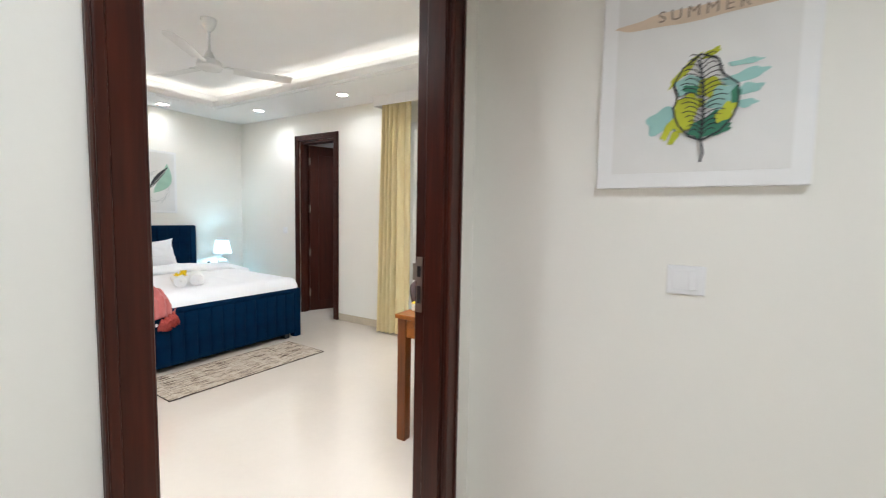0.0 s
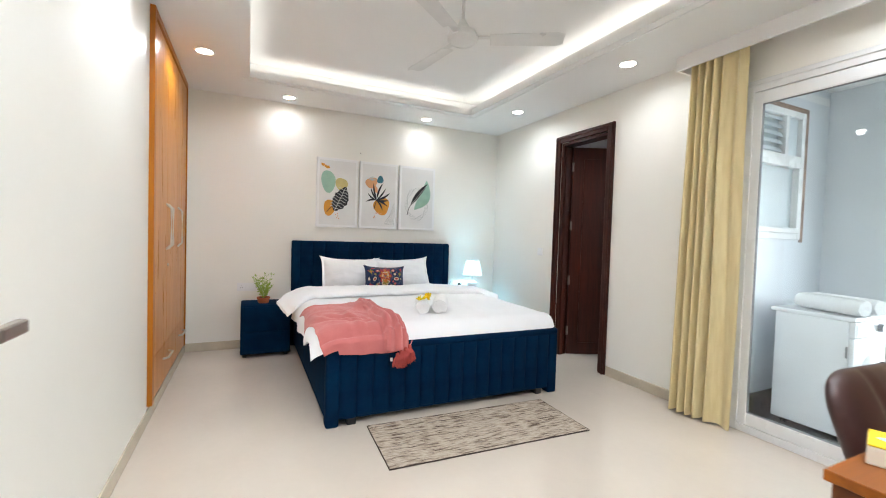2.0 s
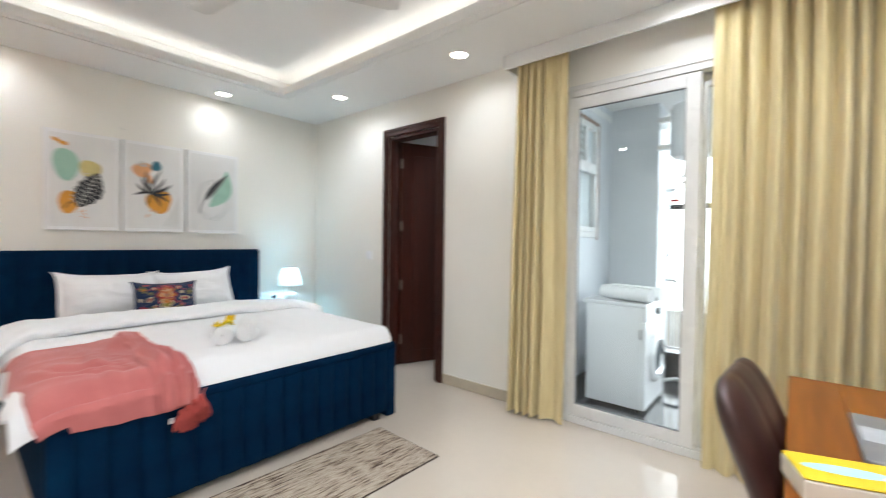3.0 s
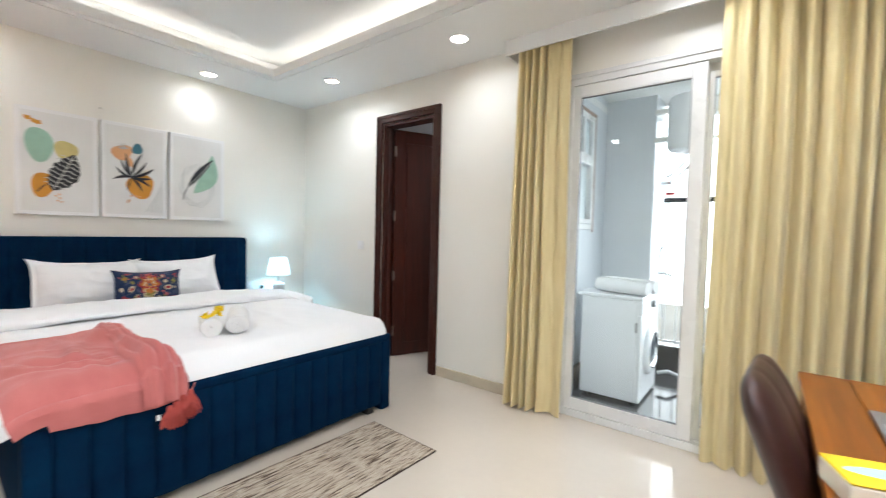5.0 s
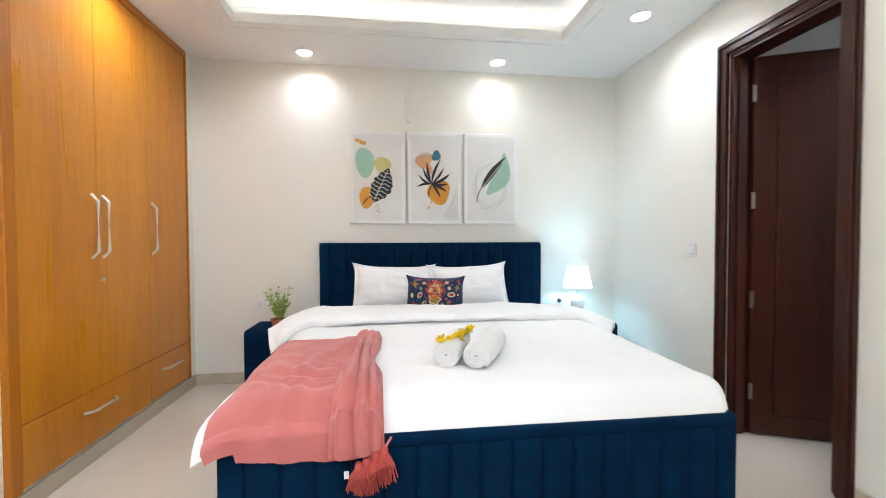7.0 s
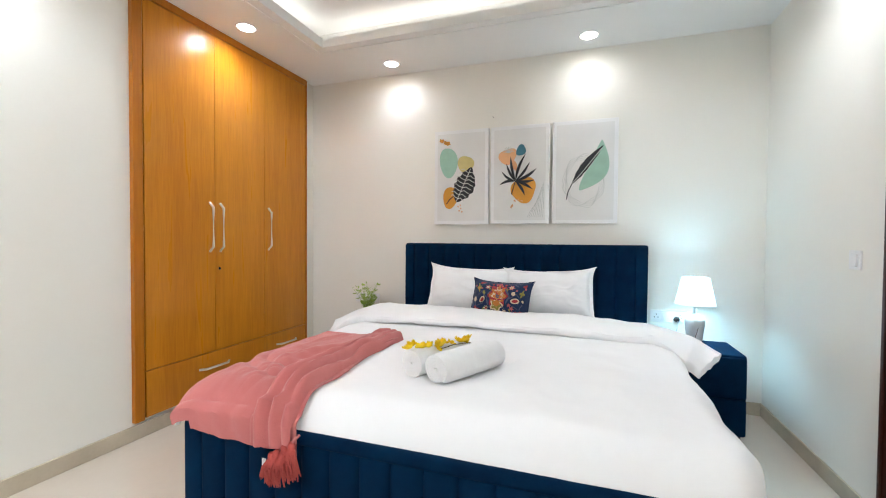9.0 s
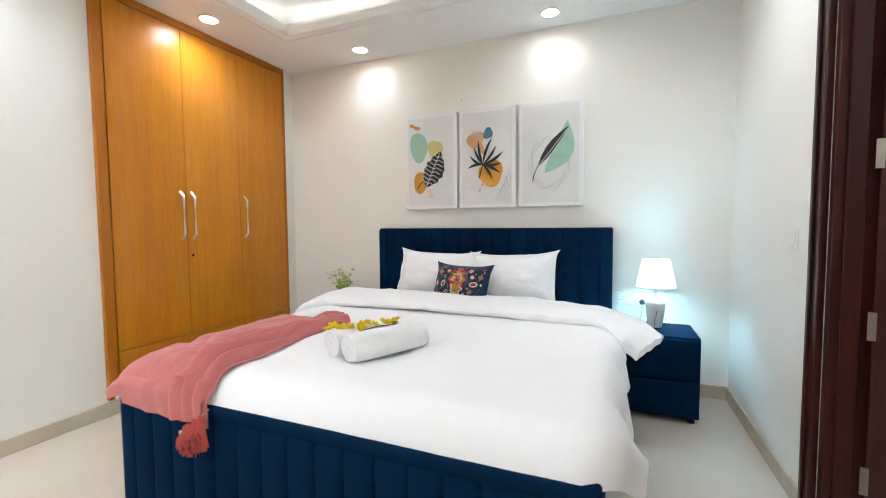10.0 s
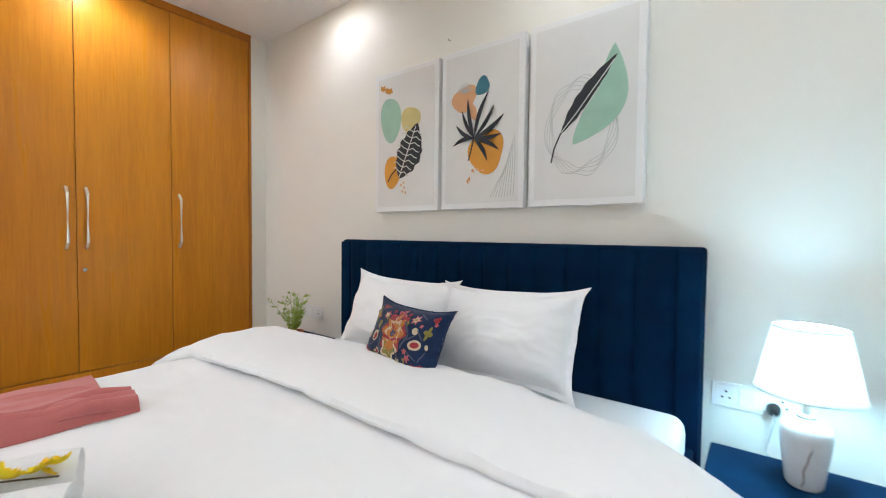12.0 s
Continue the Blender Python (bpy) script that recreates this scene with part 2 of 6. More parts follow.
MARBLE = material("white_marble_ceramic", (0.80, 0.78, 0.77), 0.18, var=0.04, scale=9, fine=40, tint=(0.70, 0.67, 0.66))
TERRACOTTA = material("terracotta", (0.56, 0.15, 0.06), 0.75, var=0.1, scale=14, fine=160, bump=0.3)
LEAFGREEN = material("fresh_green_leaf", (0.22, 0.38, 0.045), 0.45, var=0.2, scale=30, fine=90, tint=(0.38, 0.48, 0.07), sss=0.1)
DARKLEAF = material("dark_green_leaf", (0.012, 0.04, 0.014), 0.4, var=0.2, scale=20, fine=90, tint=(0.03, 0.08, 0.02))
SOIL = material("dark_soil", (0.03, 0.02, 0.014), 0.95, var=0.2, scale=40, fine=200, bump=0.8)
TEAL = material("celadon_glaze", (0.34, 0.58, 0.52), 0.16, var=0.08, scale=12, fine=60)
FANWHITE = material("white_fan_enamel", (0.72, 0.72, 0.70), 0.3, var=0.02, scale=4, fine=50)
RUBBER = material("grey_rubber_gasket", (0.20, 0.205, 0.21), 0.6, var=0.1, scale=9, fine=120)
COPPERTILE = material("brown_stone_reveal", (0.34, 0.22, 0.16), 0.4, var=0.15, scale=14, fine=90)
HOSE = material("grey_hose", (0.45, 0.47, 0.48), 0.4, var=0.05, scale=10, fine=120)
RED = material("red_valve_paint", (0.55, 0.03, 0.03), 0.4, var=0.05, scale=9, fine=80)


def paint(name, c, rough=0.65):
    return material(name, c, rough, var=0.05, scale=9, fine=220)


# ---- builders ----
def part(name, bm, mat, parent=None, label="", smooth=False):
    me = bpy.data.meshes.new(name)
    bmesh.ops.recalc_face_normals(bm, faces=bm.faces)
    bm.to_mesh(me)
    bm.free()
    me.materials.append(mat)
    if smooth:
        for p in me.polygons:
            p.use_smooth = True
        me.set_sharp_from_angle(angle=radians(40))
    ob = new(name, me)
    if parent:
        ob.parent = parent
    if label:
        ob["label"] = label
    return ob


def thing(name, at, label, category, group="", kind="", turn=0.0):
    e = new(name)
    e.empty_display_size = 0.05
    e.matrix_basis = pose(*at, 0, 0, turn)
    return tagged(e, label, category, group, kind)


def box(x0, x1, y0, y1, z0, z1, bev=0.0, seg=2, bm=None):
    bm = bm or bmesh.new()
    r = bmesh.ops.create_cube(bm, size=1, matrix=Matrix.LocRotScale(((x0 + x1) / 2, (y0 + y1) / 2, (z0 + z1) / 2), None, (x1 - x0, y1 - y0, z1 - z0)))
    if bev:
        es = list({e for v in r["verts"] for e in v.link_edges})
        bmesh.ops.bevel(bm, geom=es, offset=bev, segments=seg, affect="EDGES", profile=0.5)
    return bm


def lathe(profile, seg=32, at=(0, 0, 0), bm=None, axis="Z"):
    """A body of revolution from (radius, height) pairs."""
    bm = bm or bmesh.new()
    turn = {"Z": Matrix(), "X": Matrix.Rotation(radians(90), 4, "Y"), "Y": Matrix.Rotation(radians(-90), 4, "X")}[axis]
    rings = []
    for r, h in profile:
        if r < 1e-5:
            rings.append([bm.verts.new(turn @ Vector((0, 0, h)) + Vector(at))])
        else:
            rings.append([bm.verts.new(turn @ Vector((r * math.cos(a), r * math.sin(a), h)) + Vector(at)) for a in (2 * math.pi * k / seg for k in range(seg))])
    for a, b in zip(rings, rings[1:]):
        for k in range(seg):
            q = [a[k % len(a)], a[(k + 1) % len(a)], b[(k + 1) % len(b)], b[k % len(b)]]
            q = list(dict.fromkeys(q))
            if len(q) > 2:
                bm.faces.new(q)
    return bm


def tube(points, r, seg=10, bm=None, taper=None, flat=1.0):
    """A round rod along points; taper gives the radius's share at each point."""
    bm = bm or bmesh.new()
    pts = [Vector(p) for p in points]
    rings, up = [], Vector((0, 0, 1))
    for k, p in enumerate(pts):
        t = (pts[min(k + 1, len(pts) - 1)] - pts[max(k - 1, 0)]).normalized()
        s = t.cross(up)
        if s.length < 1e-3:
            s = t.cross(Vector((1, 0, 0)))
        s.normalize()
        n = s.cross(t)
        rr = r * (taper[k] if taper else 1)
        rings.append([bm.verts.new(p + rr * (math.cos(a) * s + flat * math.sin(a) * n)) for a in (2 * math.pi * j / seg for j in range(seg))])
    for a, b in zip(rings, rings[1:]):
        for k in range(seg):
            bm.faces.new((a[k], a[(k + 1) % seg], b[(k + 1) % seg], b[k]))
    bm.faces.new(rings[0])
    bm.faces.new(rings[-1])
    return bm


def sheet(fn, nu, nv, bm=None, thick=0.0, wrap=False):
    """A surface from fn(u, v), u and v from 0 to 1; with a thickness it gets a back and hems."""
    bm = bm or bmesh.new()
    vs = [[bm.verts.new(fn(i / nu, j / nv)) for j in range(nv + 1)] for i in range(nu + (0 if wrap else 1))]
    n = len(vs)
    fs = [bm.faces.new((vs[i][j], vs[(i + 1) % n][j], vs[(i + 1) % n][j + 1], vs[i][j + 1])) for i in range(nu) for j in range(nv)]
    if thick:
        bmesh.ops.recalc_face_normals(bm, faces=fs)
        bmesh.ops.solidify(bm, geom=fs, thickness=thick)
    return bm


def moved(bm, m):
    bmesh.ops.transform(bm, matrix=m, verts=bm.verts)
    return bm


def smoothstep(a, b, x):
    t = min(1.0, max(0.0, (x - a) / (b - a)))
    return t * t * (3 - 2 * t)


def wob(x, y, z=0.0, s=1.0):
    return noise.noise(Vector((x * s, y * s, z * s)))


# ---- structure ----
def structure(name, bm, mat, label, category, smooth=False):
    return tagged(part(name, bm, mat, None, "", smooth), label, category, "", "structure")


def boxes(*rows):
    bm = bmesh.new()
    for r in rows:
        box(*r, bm=bm)
    return bm


T = 0.13
D_X0, D_X1, D_TOP = -4.353, -3.697, 2.322          # bathroom door, clear opening
S_X0, S_X1, S_TOP = -2.50, -0.80, 2.362            # sliding door opening
TD = 0.143
E_Y0, E_Y1, E_TOP = 0.390, 1.340, 2.32              # entry door, clear opening
W_X0, W_X1, W_Z0 = -5.548, -3.962, 0.105           # wardrobe niche
HALLWALL = 1.55
RW = RIGHTWALL
structure("floor", boxes((BEDWALL - T, 2.2, -2.1, RW + T - 0.02, -0.1, 0.0), (BEDWALL - T, -2.85, RW + T - 0.02, 5.7, -0.1, 0.0)), FLOOR,
          "polished cream stone-look floor reflecting the lights", "floor")
structure("wall_bed", boxes((BEDWALL - T, BEDWALL, LEFTWALL - T, RW + T, 0, CEIL + 0.3)), WALL,
          "plain cream painted wall behind the bed", "wall")
structure("wall_right", boxes((BEDWALL, D_X0, RW, RW + T, 0, CEIL), (D_X1, S_X0, RW, RW + T, 0, CEIL), (S_X1, DOORWALL, RW, RW + T, 0, CEIL),
                              (D_X0, D_X1, RW, RW + T, D_TOP, CEIL), (S_X0, S_X1, RW, RW + T, S_TOP, CEIL)), WALL,
          "cream painted wall with a bathroom door and a glazed balcony door", "wall")
structure("wall_left", boxes((W_X1, DOORWALL, LEFTWALL - T, LEFTWALL, 0, CEIL), (BEDWALL, W_X0, LEFTWALL - T, LEFTWALL, 0, CEIL),
                             (W_X0, W_X1, LEFTWALL - T, LEFTWALL - 0.004, 0, W_Z0)), WALL,
          "cream painted wall with a wardrobe niche", "wall")
structure("wall_niche", boxes((W_X0 - 0.1, W_X1 + 0.1, -0.5, -0.4, 0, CEIL), (W_X0 - 0.1, W_X0, -0.4, LEFTWALL - T, 0, CEIL),
                              (W_X1, W_X1 + 0.1, -0.4, LEFTWALL - T, 0, CEIL)), WALL, "plain walls behind the built-in wardrobe", "wall")
structure("wall_door", boxes((DOORWALL, DOORWALL + TD, -2.1, E_Y0 - 0.035, 0, CEIL), (DOORWALL, DOORWALL + TD, E_Y1 + 0.035, RW + T, 0, CEIL),
                             (DOORWALL, DOORWALL + TD, E_Y0 - 0.035, E_Y1 + 0.035, E_TOP + 0.035, CEIL)), WALL,
          "cream painted wall with the entry doorway", "wall")
structure("wall_hall_end", boxes((DOORWALL + TD, 2.2, HALLWALL, HALLWALL + T, 0, CEIL)), WALL, "cream painted corridor wall with a framed print", "wall")
structure("wall_hall_back", boxes((DOORWALL + TD, 2.2, -2.23, -2.1, 0, CEIL), (2.2, 2.33, -2.23, HALLWALL + T, 0, CEIL)), WALL, "plain cream corridor walls", "wall")
structure("ceiling_hall", boxes((DOORWALL, 2.33, -2.23, HALLWALL + T, CEIL, CEIL + 0.05)), CEILING, "plain white corridor ceiling", "ceiling")
structure("wall_bath", boxes((BEDWALL - T, -2.85, 5.6, 5.7, 0, 2.75), (BEDWALL - T, BEDWALL, RW + T, 5.6, 0, 2.75)), BALCONY,
          "pale bathroom walls seen past the ajar door", "wall")
structure("ceiling_bath", boxes((BEDWALL - T, -2.72, RW + T, 5.7, 2.55, 2.62)), CEILING, "white bathroom ceiling", "ceiling")

# ceiling: a dropped soffit ring round a lit recess
cv = bmesh.new()
X0, X1, Y0, Y1 = BEDWALL, DOORWALL, LEFTWALL, RW
for r in ((X0, X1, Y0 - T, COVE_Y0, CEIL, CEIL + 0.03), (X0, X1, COVE_Y1, Y1 + T, CEIL, CEIL + 0.03),
          (X0, COVE_X0, COVE_Y0, COVE_Y1, CEIL, CEIL + 0.03), (COVE_X1, X1, COVE_Y0, COVE_Y1, CEIL, CEIL + 0.03)):
    box(*r, bm=cv)
for r in ((COVE_X0 - 0.012, COVE_X1 + 0.012, COVE_Y0 - 0.012, COVE_Y0 - 0.002, CEIL - 0.002, CEIL + 0.068), (COVE_X0 - 0.012, COVE_X1 + 0.012, COVE_Y1 + 0.002, COVE_Y1 + 0.012, CEIL - 0.002, CEIL + 0.068),
          (COVE_X0 - 0.012, COVE_X0 - 0.002, COVE_Y0 - 0.002, COVE_Y1 + 0.002, CEIL - 0.002, CEIL + 0.068), (COVE_X1 + 0.002, COVE_X1 + 0.012, COVE_Y0 - 0.002, COVE_Y1 + 0.002, CEIL - 0.002, CEIL + 0.068)):
    box(*r, bm=cv)
for m, w in ((0.075, 0.05),):
    a, b = COVE_X0 - m, COVE_X1 + m
    c, e = COVE_Y0 - m, COVE_Y1 + m
    for r in ((a - w, b + w, c - w, c, CEIL - 0.006, CEIL + 0.001), (a - w, b + w, e, e + w, CEIL - 0.006, CEIL + 0.001),
              (a - w, a, c, e, CEIL - 0.006, CEIL + 0.001), (b, b + w, c, e, CEIL - 0.006, CEIL + 0.001)):
        box(*r, bm=cv)
K = 0.16
for r in ((X0, X1, Y0 - T, Y1 + T, COVE, COVE + 0.05), (X0, COVE_X0 - K, Y0, Y1, CEIL + 0.03, COVE), (COVE_X1 + K, X1, Y0, Y1, CEIL + 0.03, COVE),
          (COVE_X0 - K, COVE_X1 + K, Y0, COVE_Y0 - K, CEIL + 0.03, COVE), (COVE_X0 - K, COVE_X1 + K, COVE_Y1 + K, Y1, CEIL + 0.03, COVE)):
    box(*r, bm=cv)
structure("ceiling", cv, CEILING, "white false ceiling with a glowing rectangular cove", "ceiling")
structure("curtain_pelmet", boxes((-2.905, DOORWALL, 3.705, 3.721, 2.573, CEIL), (-2.905, -2.889, 3.721, RW, 2.573, CEIL)), CEILING,
          "white ceiling pelmet hiding the curtain track", "pelmet")

# skirting tiles
SK, SKT = 0.088, 0.011


def skirting(name, x0, x1, y0, y1):
    bm = box(x0, x1, y0, y1, 0, SK, 0.003, 1)
    structure(name, bm, SKIRT, "low beige polished tile skirting", "skirting")


skirting("baseboard_bed", BEDWALL, BEDWALL + SKT, LEFTWALL, RW)
skirting("baseboard_left", BEDWALL + SKT, DOORWALL, LEFTWALL, LEFTWALL + SKT)
skirting("baseboard_right_a", BEDWALL + SKT, D_X0 - 0.08, RW - SKT, RW)
skirting("baseboard_right_b", D_X1 + 0.08, S_X0, RW - SKT, RW)
skirting("baseboard_door", DOORWALL - SKT, DOORWALL, E_Y1 + 0.1, RW)
skirting("baseboard_hall", DOORWALL + TD + 0.02, 2.2, HALLWALL - SKT, HALLWALL)


def downlight(x, y, z=CEIL):
    e = thing("downlight", (x, y, z), "round white recessed ceiling downlight, lit", "downlight", "recessed ceiling downlights")
    part("trim_ring", lathe([(0.055, -0.003), (0.064, -0.008), (0.070, -0.006), (0.072, 0.0005)], 32), WHITEWARE, e, "white trim ring", True)
    part("diffuser", lathe([(0.0, -0.006), (0.055, -0.005), (0.056, 0.0)], 32), DIFFUSER, e, "glowing diffuser", True)
    return e


DIFFUSER = glow("lit_diffuser", (1.0, 0.94, 0.84), 14.0)
first = downlight(*SPOTS[0])
for sx, sy in SPOTS[1:]:
    copy_thing(first, pose(sx, sy, CEIL))
copy_thing(first, pose(0.75, 0.1, CEIL))
copy_thing(first, pose(-3.45, 4.75, 2.55))


# ---- doors ----
bath = tagged(new("door_1"), "dark mahogany bathroom door standing ajar in a moulded frame", "door", "", "structure")
AW = 0.075
for nm, r in (("architrave", (D_X0 - AW, D_X0, RW - 0.026, RW, 0, D_TOP + AW)), ("architrave", (D_X1, D_X1 + AW, RW - 0.026, RW, 0, D_TOP + AW)),
              ("architrave", (D_X0, D_X1, RW - 0.026, RW, D_TOP, D_TOP + AW))):
    part(nm, box(*r, 0.006, 2), MAHOGANY, bath)
for r in ((D_X0 - AW + 0.012, D_X0 - AW + 0.034, RW - 0.036, RW - 0.026, 0, D_TOP + AW - 0.012), (D_X1 + AW - 0.034, D_X1 + AW - 0.012, RW - 0.036, RW - 0.026, 0, D_TOP + AW - 0.012),
          (D_X0 - AW + 0.034, D_X1 + AW - 0.034, RW - 0.036, RW - 0.026, D_TOP + AW - 0.034, D_TOP + AW - 0.012)):
    part("raised_bead", box(*r, 0.004, 2), MAHOGANY, bath)
for r in ((D_X0, D_X0 + 0.03, RW, RW + T, 0, D_TOP), (D_X1 - 0.03, D_X1, RW, RW + T, 0, D_TOP), (D_X0 + 0.03, D_X1 - 0.03, RW, RW + T, D_TOP - 0.03, D_TOP)):
    part("jamb", box(*r, 0.003, 1), MAHOGANY, bath)
for r in ((D_X0 + 0.03, D_X0 + 0.042, RW + 0.03, RW + 0.085, 0, D_TOP - 0.03), (D_X1 - 0.042, D_X1 - 0.03, RW + 0.03, RW + 0.085, 0, D_TOP - 0.03)):
    part("door_stop", box(*r, 0.002, 1), MAHOGANY, bath)
leaf = part("leaf", moved(box(0, 0.60, -0.019, 0.019, 0.012, D_TOP - 0.035, 0.003, 1), Matrix()), MAHOGANY, bath)
leaf.matrix_basis = pose(D_X0 + 0.045, RW + T - 0.012, 0, 0, 0, 66)
for z0, z1 in ((0.14, D_TOP - 0.16),):
    part("raised_panel", box(0.12, 0.48, -0.026, -0.019, z0, z1, 0.006, 2), MAHOGANY, leaf)
for z in (0.22, 0.78, 1.38, 2.02):
    part("hinge", boxes((-0.003, 0.010, -0.0225, -0.0195, z, z + 0.1), (-0.013, -0.003, -0.026, -0.0175, z, z + 0.1)), DULLSTEEL, leaf, "steel butt hinge")

entry = tagged(new("door_2"), "brown laminate entry door standing wide open against the wall", "door", "", "structure")
XH, XR = DOORWALL + TD, DOORWALL
for y0, y1 in ((E_Y0 - 0.072, E_Y0 - 0.0), (E_Y1 + 0.0, E_Y1 + 0.088)):
    part("architrave", box(XH, XH + 0.020, y0, y1, 0, E_TOP + 0.1, 0.006, 2), MAHOGANY, entry)
    if y0 < 0.5:
        part("architrave", box(XR - 0.016, XR, y0, y1, 0, E_TOP + 0.1, 0.006, 2), MAHOGANY, entry)
    ym = (y0 + y1) / 2
    out = -1 if y0 < 0.5 else 1
    part("raised_bead", box(XH + 0.020, XH + 0.026, ym + out * 0.024 - 0.009, ym + out * 0.024 + 0.009, 0, E_TOP + 0.09, 0.004, 2), MAHOGANY, entry)
part("architrave", box(XH, XH + 0.024, E_Y0, E_Y1, E_TOP, E_TOP + 0.1, 0.006, 2), MAHOGANY, entry)
part("architrave", box(XR - 0.024, XR, E_Y0, E_Y1, E_TOP, E_TOP + 0.1, 0.006, 2), MAHOGANY, entry)
for y0, y1 in ((E_Y0 - 0.035, E_Y0), (E_Y1, E_Y1 + 0.035)):
    part("jamb", box(XR + (0.012 if y0 > 0.5 else 0), XH, y0, y1, 0, E_TOP, 0.003, 1), MAHOGANY, entry)
part("jamb", box(XR, XH, E_Y0 - 0.035, E_Y1 + 0.035, E_TOP, E_TOP + 0.035, 0.003, 1), MAHOGANY, entry)
part("door_stop", box(XR + 0.06, XH - 0.006, E_Y1 - 0.013, E_Y1, 0, E_TOP, 0.003, 1), MAHOGANY, entry)
part("door_stop", box(XR + 0.06, XH - 0.006, E_Y0, E_Y0 + 0.013, 0, E_TOP, 0.003, 1), MAHOGANY, entry)
strike = part("strike_plate", boxes((XR + 0.020, XR + 0.046, E_Y1 - 0.004, E_Y1 + 0.001, 0.985, 1.195)), DULLSTEEL, entry, "long steel strike plate")
part("bolt_hole", box(XR + 0.025, XR + 0.041, E_Y1 - 0.0055, E_Y1 - 0.0035, 1.12, 1.16), BLACK, strike)
part("lip", box(XR + 0.004, XR + 0.022, E_Y1 - 0.005, E_Y1 - 0.002, 1.105, 1.170, 0.001, 1), DULLSTEEL, strike)
part("bolt_hole", box(XR + 0.025, XR + 0.041, E_Y1 - 0.0055, E_Y1 - 0.0035, 1.02, 1.085), BLACK, strike)
# the leaf lies open along the left wall, built from grooved boards
LX0, LX1, LY = -1.612, -0.675, 0.412
leaf = part("leaf", box(LX0, LX1, LY - 0.036, LY - 0.003, 0.01, 2.30, 0.003, 1), BLACK, entry)
for x0, x1, z0, z1 in ((LX0, -1.472, 0.01, 2.30), (-1.468, LX1, 0.01, 0.728), (-1.468, LX1, 0.732, 1.476), (-1.468, LX1, 1.480, 2.30)):
    part("door_board", box(x0, x1, LY - 0.004, LY, z0, z1, 0.0012, 1), LEAFWOOD, leaf)
part("door_edge", box(LX0 - 0.0015, LX0 + 0.001, LY - 0.036, LY - 0.001, 0.01, 2.30), LEAFWOOD, leaf)
grip = part("handle", box(-1.587, -1.532, LY, LY + 0.010, 1.085, 1.145, 0.002, 1), DULLSTEEL, leaf, "square satin steel lever handle")
part("spindle", lathe([(0.011, 0), (0.011, 0.05)], 16, (-1.5595, LY + 0.008, 1.115), axis="Y"), DULLSTEEL, grip, "", True)
part("lever", box(-1.618, -1.540, LY + 0.045, LY + 0.062, 1.104, 1.126, 0.003, 1), DULLSTEEL, grip)
lock = part("lock_rose", box(-1.587, -1.532, LY, LY + 0.010, 0.985, 1.040, 0.002, 1), DULLSTEEL, leaf, "square steel keyhole plate")
part("lock_cylinder", lathe([(0.010, 0.0), (0.010, 0.014), (0.0, 0.014)], 16, (-1.5595, LY + 0.004, 1.0125), axis="Y"), CHROME, lock, "", True)

# ---- sliding balcony door ----
slide = tagged(new("window_1"), "white framed sliding balcony door with clear glass", "sliding door", "", "structure")
SY = RW - 0.022
for r in ((S_X0, S_X0 + 0.06, SY, RW + 0.10, 0, S_TOP), (S_X1 - 0.06, S_X1, SY, RW + 0.10, 0, S_TOP), (S_X0 + 0.06, S_X1 - 0.06, SY, RW + 0.10, S_TOP - 0.055, S_TOP),
          (S_X0 + 0.06, S_X1 - 0.06, SY, RW + 0.10, 0.0, 0.05)):
    part("outer_profile", box(*r, 0.004, 2), UPVC, slide)
for r in ((S_X0 - 0.03, S_X1 + 0.03, SY - 0.008, SY, S_TOP - 0.012, S_TOP + 0.022),):
    part("cover_strip", box(*r, 0.003, 1), UPVC, slide)


def sash(x0, x1, y, closed):
    z0, z1, w = 0.052, S_TOP - 0.057, 0.082
    s = part("sash", box(x0, x0 + (w if not closed else w), y, y + 0.032, z0, z1, 0.005, 2), UPVC, slide)
    part("stile", box(x1 - w - 0.0, x1, y, y + 0.032, z0, z1, 0.005, 2), UPVC, s)
    part("rail", box(x0 + w, x1 - w - 0.0, y, y + 0.032, z1 - w, z1, 0.005, 2), UPVC, s)
    part("rail", box(x0 + w, x1 - w - 0.0, y, y + 0.032, z0, z0 + w, 0.005, 2), UPVC, s)
    for r in ((x0 + w, x0 + w + 0.003, z0 + w, z1 - w), (x1 - w - 0.003, x1 - w - 0.0, z0 + w, z1 - w), (x0 + w + 0.003, x1 - w - 0.003, z1 - w - 0.003, z1 - w), (x0 + w + 0.003, x1 - w - 0.003, z0 + w, z0 + w + 0.003)):
        part("gasket", box(r[0], r[1], y + 0.005, y + 0.027, r[2], r[3]), RUBBER, s, "grey rubber gasket")
    g = part("pane", box(x0 + w, x1 - w - 0.0, y + 0.014, y + 0.019, z0 + w, z1 - w), GLASS, s, "clear glass pane")
    g.visible_shadow = False
    return s


sash(S_X0 + 0.03, -1.648, RW - 0.014, False)
far = sash(-1.70, S_X1 - 0.05, RW + 0.040, True)
part("pull_handle", box(-1.645, -1.620, RW + 0.010, RW + 0.040, 1.02, 1.16, 0.006, 2), UPVC, far, "white pull handle")

